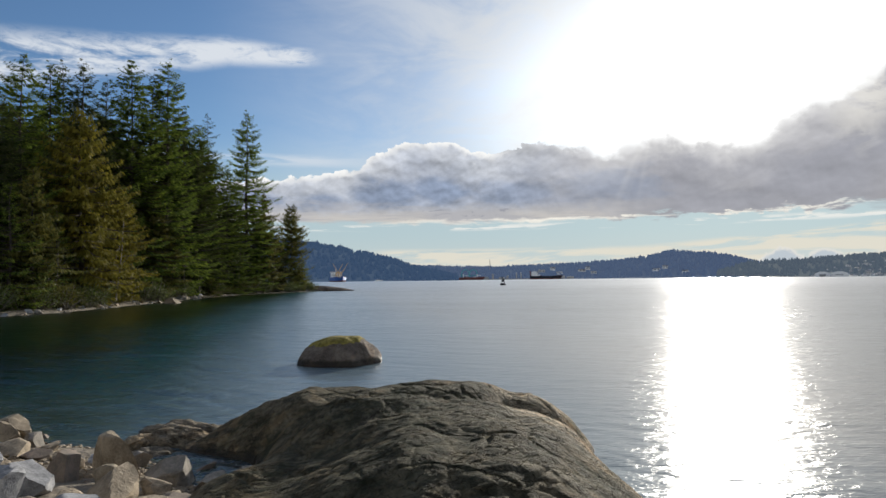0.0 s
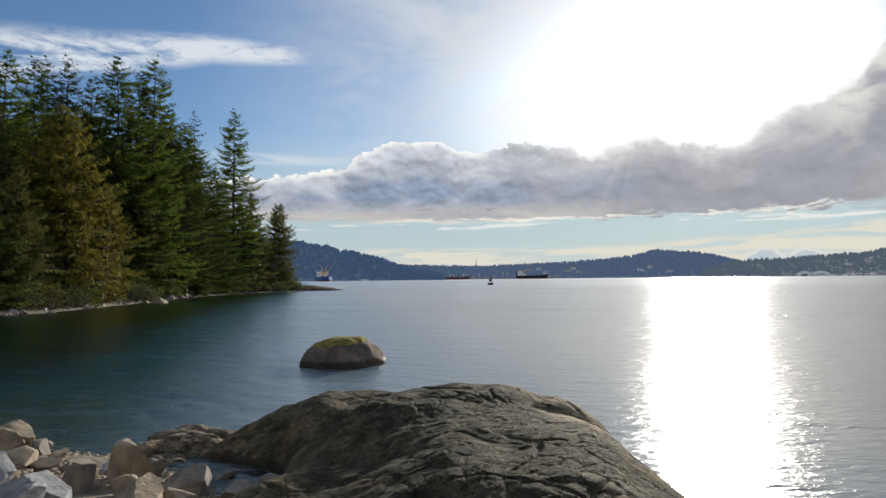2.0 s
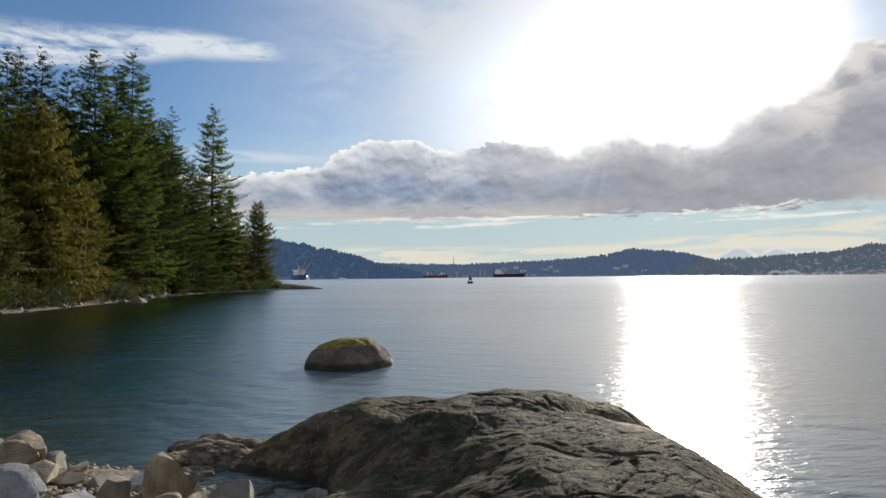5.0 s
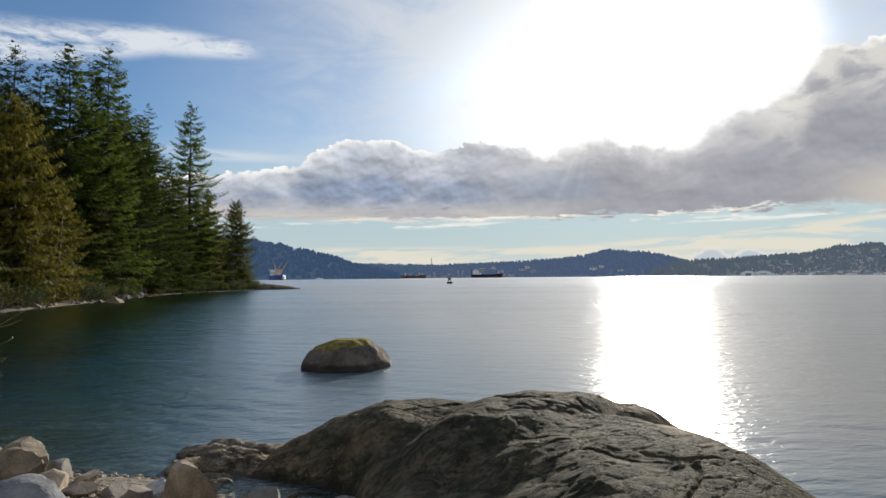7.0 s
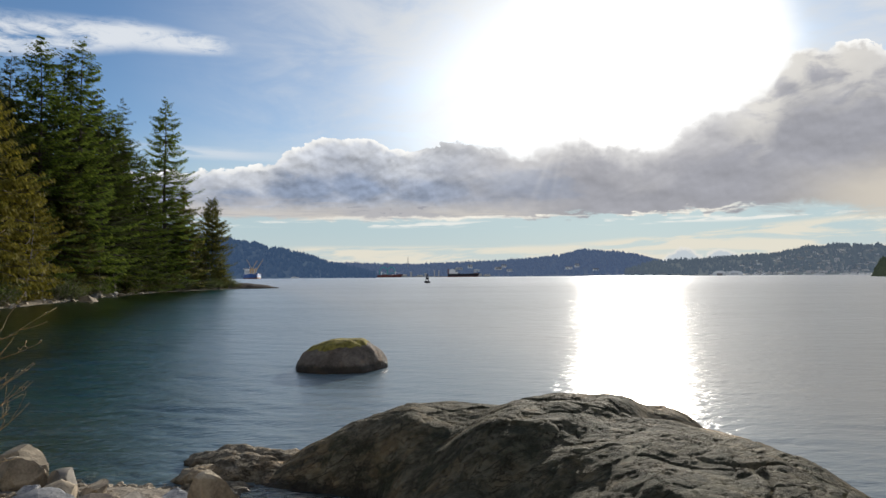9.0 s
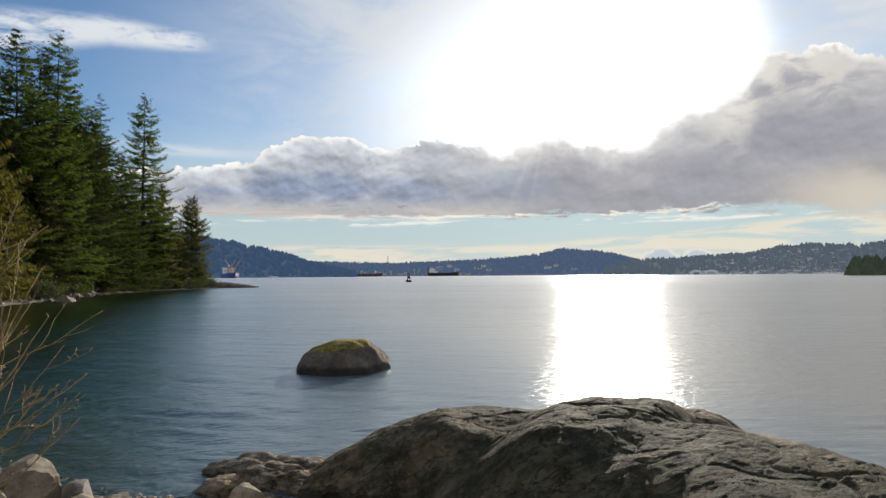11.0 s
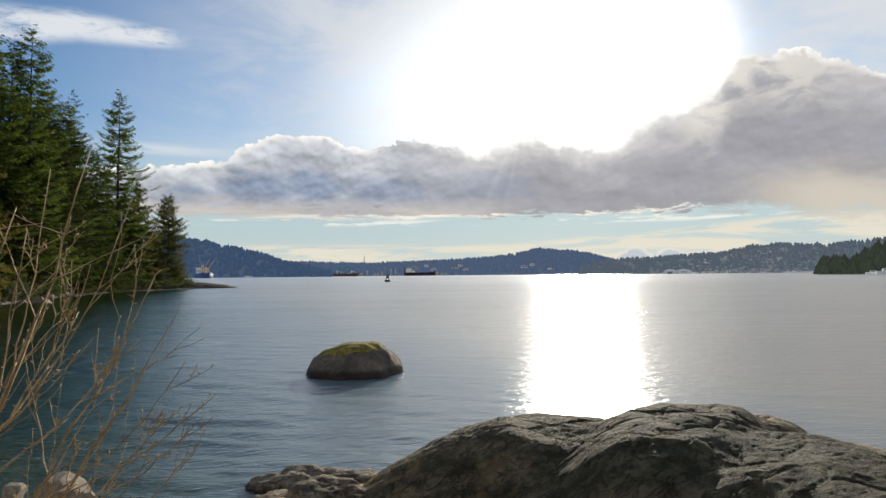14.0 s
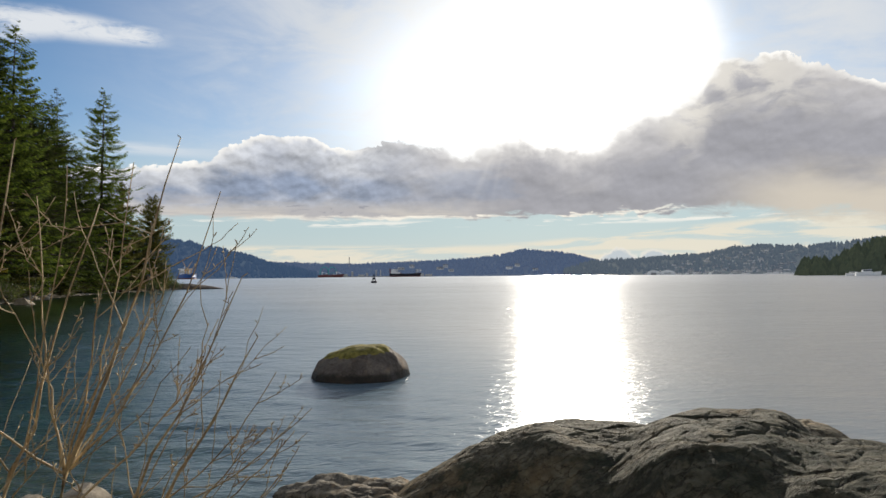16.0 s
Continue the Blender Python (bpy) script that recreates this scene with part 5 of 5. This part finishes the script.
# ---------------------------------------------------------------- the town
M_WALLS = plain("house_wall", (0.78, 0.77, 0.75), (0.62, 0.61, 0.60), 0.3, 0.8, 0, 0, 0.35)
M_ROOF = plain("house_roof", (0.42, 0.42, 0.43), (0.25, 0.25, 0.26), 0.3, 0.7, 0, 0, 0.4)
M_PANE = plain("window_glass", (0.05, 0.06, 0.08), (0.03, 0.04, 0.05), 1, 0.15)
M_WHITE = plain("white_paint", (0.88, 0.88, 0.87), (0.80, 0.80, 0.79), 0.5, 0.45)
M_DARK = plain("dark_hull_paint", (0.045, 0.042, 0.05), (0.028, 0.027, 0.032), 0.2, 0.8, spec=0.1)
M_BLUE = plain("blue_hull_paint", (0.03, 0.13, 0.42), (0.02, 0.085, 0.30), 0.2, 0.45)
M_RED = plain("red_boot_paint", (0.19, 0.06, 0.05), (0.13, 0.04, 0.035), 0.2, 0.55)
M_TEAL = plain("teal_paint", (0.06, 0.36, 0.38), (0.04, 0.27, 0.30), 0.2, 0.5)
M_ORANGE = plain("crane_paint", (0.62, 0.42, 0.22), (0.48, 0.30, 0.15), 0.2, 0.5)
M_CONCRETE = plain("dock_concrete", (0.48, 0.47, 0.45), (0.34, 0.33, 0.31), 0.2, 0.9)


def house_model(w, d, h, roof):
    ob = thing("house", pose(0, 0, 0), "small pale house with a dark pitched roof on the hillside", "house", "houses of the town")
    part("wall", boxed((w, d, h), (0, 0, h / 2)), M_WALLS, ob)
    bm = bmesh.new()
    e = 0.6
    a = [bm.verts.new(v) for v in ((-w / 2 - e, -d / 2 - e, h), (w / 2 + e, -d / 2 - e, h), (w / 2 + e, 0, h + roof), (-w / 2 - e, 0, h + roof), (w / 2 + e, d / 2 + e, h), (-w / 2 - e, d / 2 + e, h))]
    for f in ((0, 1, 2, 3), (3, 2, 4, 5), (0, 3, 5), (1, 4, 2), (0, 5, 4, 1)):
        bm.faces.new([a[i] for i in f])
    part("roof", bm, M_ROOF, ob)
    for x in (-w / 4, w / 4):
        part("window", boxed((w / 4, 0.1, h * 0.35), (x, -d / 2 - 0.06, h * 0.6)), M_PANE, ob)
    return ob


def build_town():
    models = [house_model(13, 10, 6, 3.5), house_model(17, 11, 7, 3), house_model(11, 10, 8, 4)]
    rnd = random.Random(31)
    rows = []
    for i in range(290):
        a = rnd.triangular(26.0, 39.0, 36.5)
        t = rnd.uniform(0.03, 0.74) * min(1.0, (a - 23.5) / 8)
        rows.append((a, t))
    for i, (a, t) in enumerate(rows):
        x, y, z = at_az(a, 1900 + 1000 * t, slope_3(a, t) + 1.5)
        m = pose(x, y, z, 0, 0, -a + rnd.uniform(-35, 35))
        if i < 3:
            models[i].matrix_basis = m
        else:
            ob = copy_thing(models[i % 3], m)
            s = rnd.uniform(0.4, 0.8)
            ob.scale = (s * rnd.uniform(0.9, 1.6), s, s * rnd.uniform(0.45, 0.65))
    # pale houses high on the far hill
    for i, a in enumerate((4.9, 5.5, 6.5, 7.1, 9.0, 9.5, 10.0, 15.2, 15.9, 17.5)):
        ob = copy_thing(models[i % 3], pose(*at_az(a, 2960 + 20 * (i % 4), 22 + 9 * (i % 3)), 0, 0, -a + 15))
        ob.scale = (1.8, 1.5, 1.4)
    # two round-roofed white sheds on the water's edge
    for k, (a, w) in enumerate(((27.45, 34), (28.55, 40))):
        shed = thing("boat_shed", pose(*at_az(a, 1800, 0.0), 0, 0, -a), "white round-roofed boat shed by the water", "shed", "boat sheds")
        bm = bmesh.new()
        n = 14
        ring = [(w / 2 * math.cos(math.pi * i / n), 4 + 8.5 * math.sin(math.pi * i / n)) for i in range(n + 1)]
        ring = [(w / 2, 0)] + ring + [(-w / 2, 0)]
        fr = [bm.verts.new((x, -15, z)) for x, z in ring]
        bk = [bm.verts.new((x, 15, z)) for x, z in ring]
        for i in range(len(ring) - 1):
            bm.faces.new((fr[i], bk[i], bk[i + 1], fr[i + 1]))
        bm.faces.new(fr)
        bm.faces.new(bk[::-1])
        part("shell", bm, M_WHITE, shed)
        part("door", boxed((w * 0.4, 0.3, 6), (0, -15.2, 3)), M_ROOF, shed, "dark opening")
    # moored boats and floats
    boat = thing("motor_boat", pose(*at_az(33.5, 1850), 0, 0, 20), "small white motor boat moored by the town", "boat", "moored boats")
    part("hull", boat_hull(11, 3.4, 1.7), M_WHITE, boat)
    part("cabin", boxed((4.5, 2.4, 1.5), (-0.5, 0, 2.3), 0.25), M_WHITE, boat)
    part("window", boxed((4.0, 2.46, 0.6), (-0.3, 0, 2.5)), M_PANE, boat)
    for i in range(26):
        a = rnd.choice((rnd.uniform(34, 38.2), rnd.uniform(26, 34), rnd.uniform(36, 38)))
        ob = copy_thing(boat, pose(*at_az(a, rnd.uniform(1700, 1860)), 0, 0, rnd.uniform(0, 360)))
        s = rnd.uniform(0.8, 1.9)
        ob.scale = (s, s, s)
    for a, r, s in ((41.6, 600, 1.0), (42.5, 590, 1.5), (-9.0, 1500, 1.6), (19.5, 2300, 2.2), (18.6, 2350, 1.6)):
        ob = copy_thing(boat, pose(*at_az(a, r), 0, 0, 10 - a))
        ob.scale = (s, s, s)


def boat_hull(length, beam, depth, flare=0.12, draft=0.5):
    """A hull pointed at +x, square at the stern, from below the water to the deck."""
    bm = bmesh.new()
    rings = []
    for i in range(13):
        t = i / 12
        x = -length / 2 + length * t
        w = beam / 2 * (1.0 if t < 0.7 else max(0.03, (1 - ((t - 0.7) / 0.3) ** 1.8)))
        w *= 0.9 + 0.1 * min(1, t * 6)
        sheer = depth * (1 + 0.28 * max(0, t - 0.72) / 0.28 + 0.06 * max(0, 0.15 - t) / 0.15)
        rake = 0.05 * length * max(0, t - 0.8) / 0.2
        rings.append([bm.verts.new(v) for v in ((x - rake * 0.6, -w * (1 - flare), -draft), (x + rake * 0.2, -w, sheer * 0.5), (x + rake, -w, sheer), (x + rake, w, sheer), (x + rake * 0.2, w, sheer * 0.5), (x - rake * 0.6, w * (1 - flare), -draft))])
    for a, b in zip(rings, rings[1:]):
        for k in range(6):
            bm.faces.new((a[k], b[k], b[(k + 1) % 6], a[(k + 1) % 6]))
    bm.faces.new(rings[0][::-1])
    bm.faces.new(rings[-1])
    bmesh.ops.recalc_face_normals(bm, faces=bm.faces[:])
    return bm


build_town()


# ---------------------------------------------------------------- ships and the terminal
def ship(label, m, length, beam, depth, hull, cranes, crane_mat, boom=24.0, vee=False, tower=0.09):
    s = thing("cargo_ship", m, label, "ship", "ships at anchor and at berth")
    part("hull", boat_hull(length, beam, depth, 0.05, 1.0), hull, s)
    part("boot_top", boat_hull(length * 0.985, beam * 1.012, depth * 0.26, 0.05, 0.9), M_RED, s, "red boot-topping")
    x = -length * 0.36
    house = part("superstructure", boxed((length * tower, beam * 0.8, depth * 1.25), (x, 0, depth * 1.6), 0.4), M_WHITE, s)
    part("lower_house", boxed((length * tower * 1.7, beam * 0.84, depth * 0.5), (x + length * tower * 0.3, 0, depth * 1.24), 0.4), M_WHITE, s)
    part("bridge", boxed((length * tower * 0.8, beam * 1.0, 3.0), (x + 1, 0, depth * 2.32), 0.3), M_WHITE, s)
    part("bridge_window", boxed((length * tower * 0.81, beam * 0.96, 1.1), (x + 1.1, 0, depth * 2.36)), M_PANE, s)
    for k in range(3):
        part("deck_window", boxed((0.3, beam * 0.7, 0.9), (x + length * tower * 0.5 + 0.1, 0, depth * (1.25 + 0.28 * k))), M_PANE, s)
    part("funnel", rod(bmesh.new(), (x - length * tower * 0.7, 0, depth * 1.1), (x - length * tower * 0.75, 0, depth * 2.6), 2.6, 2.2, 12), M_BLUE if hull is M_BLUE else M_RED, s)
    part("mast", rod(bmesh.new(), (x + 1, 0, depth * 2.3), (x + 1, 0, depth * 3.1), 0.5, 0.2, 6), M_WHITE, s)
    part("foremast", rod(bmesh.new(), (length * 0.45, 0, depth), (length * 0.45, 0, depth * 2.0), 0.5, 0.25, 6), M_WHITE, s)
    for k in range(cranes):
        cx = -length * 0.24 + k * length * 0.64 / max(1, cranes - 1) * 0.95
        c = part("crane", rod(bmesh.new(), (cx, 0, depth * 0.95), (cx, 0, depth * 1.95), 1.9, 1.6, 10), crane_mat, s, "deck crane")
        part("cab", boxed((4.5, 4.5, 4.0), (cx, 0, depth * 2.05), 0.3), crane_mat, c)
        side = (-1) ** k
        tip = (cx + 6, side * boom * 0.55, depth * 2.0 + boom * 0.85) if vee else (cx + boom, side * 2, depth * 1.5)
        part("boom", rod(bmesh.new(), (cx + 1, side * 1.5, depth * 2.0), tip, 0.9, 0.5, 6), crane_mat, c)
        part("hatch", boxed((length * 0.11, beam * 0.62, 2.0), (cx + length * 0.075, 0, depth + 0.9), 0.2), M_RED if hull is not M_BLUE else M_CONCRETE, s)
    return s


ship("blue-hulled bulk carrier at anchor, cranes raised, bow on", pose(*at_az(-12.55, 1500), 0, 0, -90 + 12 + 7.5), 150, 27, 10, M_BLUE, 3, M_ORANGE, 26, True)
ship("dark-hulled cargo ship with a white bridge, at anchor", pose(*at_az(5.85, 2600), 0, 0, -6), 124, 22, 13, M_DARK, 2, M_CONCRETE, 16, False, 0.17)
ship("red-brown cargo ship with a white bridge, at the terminal berth", pose(*at_az(-1.7, 2660), 0, 0, 2), 190, 26, 10.5, M_RED, 3, M_WHITE, 24, False, 0.16)


def build_terminal():
    quay = part("quay", boxed((330, 24, 5), (0, 0, 1.5), 0.5), M_CONCRETE)
    quay.matrix_basis = pose(*at_az(1.6, 2730), 0, 0, -2)
    tagged(quay, "long low concrete quay of the terminal", "quay")
    # teal hooped conveyor galleries over the berth
    for k, a in enumerate((-1.25, -0.55)):
        g = thing("loading_gallery", pose(*at_az(a, 2715, 3.5), 0, 0, -a), "teal hooped loading gallery at the terminal berth", "loader", "loading galleries")
        w, h = 34, 40
        paths = []
        for off in (0, 14):
            pts = [Vector((w / 2 * math.cos(math.pi * i / 16), off, 8 + (h - 8) * math.sin(math.pi * i / 16) ** 0.7)) for i in range(17)]
            pts = [Vector((w / 2, off, 0))] + pts + [Vector((-w / 2, off, 0))]
            paths.append([(p, 2.2) for p in pts])
        v, f = tubes(paths, 6)
        part("hoop", mesh_of("hoop", v, f, M_TEAL, True), None, g)
        part("deck", boxed((w, 15, 2.5), (0, 7, 15), 0.2), M_TEAL, g)
        part("hopper", boxed((9, 9, 10), (w * 0.2, 7, 5), 0.5), M_WHITE, g)
    blocks = ((-2.6, 10, 14, 8), (0.6, 22, 12, 9), (1.2, 8, 8, 20), (2.0, 26, 10, 7), (2.5, 10, 10, 13), (3.3, 5, 5, 26), (3.7, 5, 5, 26), (8.0, 30, 14, 9), (7.4, 16, 12, 12))
    for a, w, d, h in blocks:
        b = thing("shed", pose(*at_az(a, 2745, 3.0 if a < 5 else 1.0), 0, 0, -a), "pale terminal shed or silo on the quay", "shed", "terminal sheds")
        part("wall", boxed((w, d, h), (0, 0, h / 2), 0.2), M_CONCRETE, b)
        part("roof", boxed((w + 1.2, d + 1.2, 0.8), (0, 0, h + 0.4), 0.1), M_WHITE, b)
    stack = thing("chimney", pose(*at_az(0.95, 3500, 35), 0, 0, 0), "slim grey chimney above the far wood", "chimney")
    part("shaft", rod(bmesh.new(), (0, 0, 0), (0, 0, 74), 2.4, 1.6, 12), M_CONCRETE, stack)


build_terminal()


def build_beacon():
    """The channel buoy out on the inlet."""
    b = thing("channel_buoy", pose(9.7, 255, 0), "dark channel buoy with a lattice cage, floating", "buoy")
    bm = bmesh.new()
    rod(bm, (0, 0, -0.6), (0, 0, 0.55), 1.15, 1.15, 20)
    rod(bm, (0, 0, 0.55), (0, 0, 0.8), 1.15, 0.8, 20)
    part("float", bm, M_DARK, b)
    for k in range(4):
        a = radians(45 + 90 * k)
        part("leg", rod(bmesh.new(), (0.8 * math.cos(a), 0.8 * math.sin(a), 0.75), (0.28 * math.cos(a), 0.28 * math.sin(a), 2.9), 0.09, 0.07, 6), M_DARK, b)
    for z, w in ((1.4, 1.3), (2.2, 0.95)):
        part("brace", boxed((w, w, 0.1), (0, 0, z)), M_DARK, b)
    part("reflector", boxed((0.85, 0.85, 0.75), (0, 0, 1.75), 0.05, 0.6), M_DARK, b)
    part("platform", rod(bmesh.new(), (0, 0, 2.85), (0, 0, 2.98), 0.42, 0.42, 12), M_DARK, b)
    part("lantern", rod(bmesh.new(), (0, 0, 2.98), (0, 0, 3.5), 0.17, 0.14, 10), M_DARK, b)


build_beacon()


# ---------------------------------------------------------------- the bare bush beside the path
def build_bush():
    rnd = random.Random(8)
    base = Vector((-5.92, 5.34, ground_at(-5.92, 5.34) - 0.05))
    bush = thing("bare_bush", Matrix.Translation(base), "leafless bush of golden-tan twigs beside the path", "bush")
    leaders = ((-5.04, 5.77, 3.14), (-5.52, 5.42, 3.04), (-4.82, 6.0, 2.55), (-4.74, 5.92, 2.28), (-5.9, 5.8, 3.0), (-5.35, 5.75, 2.85))
    tips = ((-4.50, 5.84, 1.97), (-4.66, 5.93, 2.12), (-4.90, 5.9, 2.93), (-5.24, 5.82, 3.04), (-5.40, 5.56, 2.98), (-5.55, 5.3, 2.8), (-5.15, 6.06, 2.6),
            (-5.28, 5.7, 2.75), (-5.0, 6.0, 2.18), (-6.3, 5.4, 2.9), (-5.0, 5.6, 1.85), (-5.3, 6.3, 2.35), (-5.65, 5.9, 2.9), (-4.6, 6.0, 1.7), (-4.95, 6.15, 2.35), (-5.45, 5.5, 2.4), (-4.85, 5.75, 1.6), (-4.75, 5.9, 1.9), (-4.58, 5.95, 1.85), (-5.1, 5.6, 1.7))

    def curve(p, q, r0, r1, sag, wander, n=11):
        """A stem that leaves p flat and rises towards its tip q."""
        l = (q - p).length
        knee = p + Vector(((q.x - p.x) * (0.5 + sag), (q.y - p.y) * (0.5 + sag), (q.z - p.z) * (0.5 - sag)))
        pts, kink = [], Vector((0, 0, 0))
        for i in range(n + 1):
            s = i / n
            kink = kink * 0.65 + Vector((rnd.gauss(0, 1), rnd.gauss(0, 1), rnd.gauss(0, 0.7))) * wander * l
            pts.append((p.lerp(knee, s).lerp(knee.lerp(q, s), s) + kink * min(1, s * 4) * min(1, (1 - s) * 3), r0 + (r1 - r0) * s ** 0.75))
        return pts

    def buds(pts, out):
        for b, r in pts[3::2]:
            way = Vector((rnd.gauss(0, 1), rnd.gauss(0, 1), rnd.gauss(0.8, 0.6)))
            out.append([(b, r), (b + way * 0.006, 0.0028), (b + way * 0.011, 0.0008)])

    def twigs(pts, out, depth, count):
        n = len(pts) - 1
        whole = (pts[-1][0] - pts[0][0]).length
        for _ in range(count):
            i = rnd.randint(3, n - 2)
            b, r = pts[i]
            d = (pts[i + 1][0] - pts[i - 1][0]).normalized()
            side = Vector((rnd.gauss(0.25, 1), rnd.gauss(0, 1), rnd.gauss(0.1, 0.7)))
            side = (side - d * side.dot(d)).normalized()
            l = whole * rnd.uniform(0.22, 0.45) * (1.15 - 0.6 * i / n)
            e = b + (d * 0.8 + side * rnd.uniform(0.4, 0.8)).normalized() * l + Vector((0, 0, 0.18 * l))
            e.z = min(e.z, 2.5 - 0.2 * rnd.random())
            t = curve(b, e, min(0.0036, max(0.0022, r * 0.6)), 0.0014, 0.10, 0.016, 8)
            out.append(t)
            if depth:
                twigs(t, out, depth - 1, rnd.randint(0, 2))
            buds(t, out)

    def grown(stem, count):
        out = [stem]
        twigs(stem, out, 1, count)
        buds(stem, out)
        v, f = tubes(out, 5)
        part("branch", mesh_of("branch", v, f, M_TWIG, True), None, bush)

    stems = []
    for k, t in enumerate(leaders):
        p = Vector((rnd.uniform(-0.10, 0.10), rnd.uniform(-0.08, 0.08), 0))
        stems.append(curve(p, Vector(t) - base, 0.022 - 0.003 * (k % 3), 0.0022, 0.06, 0.008, 15))
        grown(stems[-1], rnd.randint(4, 6))
    for t in tips:
        q = Vector(t) - base
        spots = [pt for st in stems for pt in st[3:9] if pt[0].z < q.z - 0.45]
        p, r = min(spots, key=lambda a: (a[0] - q).length * rnd.uniform(0.8, 1.25))
        grown(curve(p, q, min(0.0075, r * 0.6), 0.0019, 0.13, 0.010, 12), rnd.randint(4, 6))

build_bush()
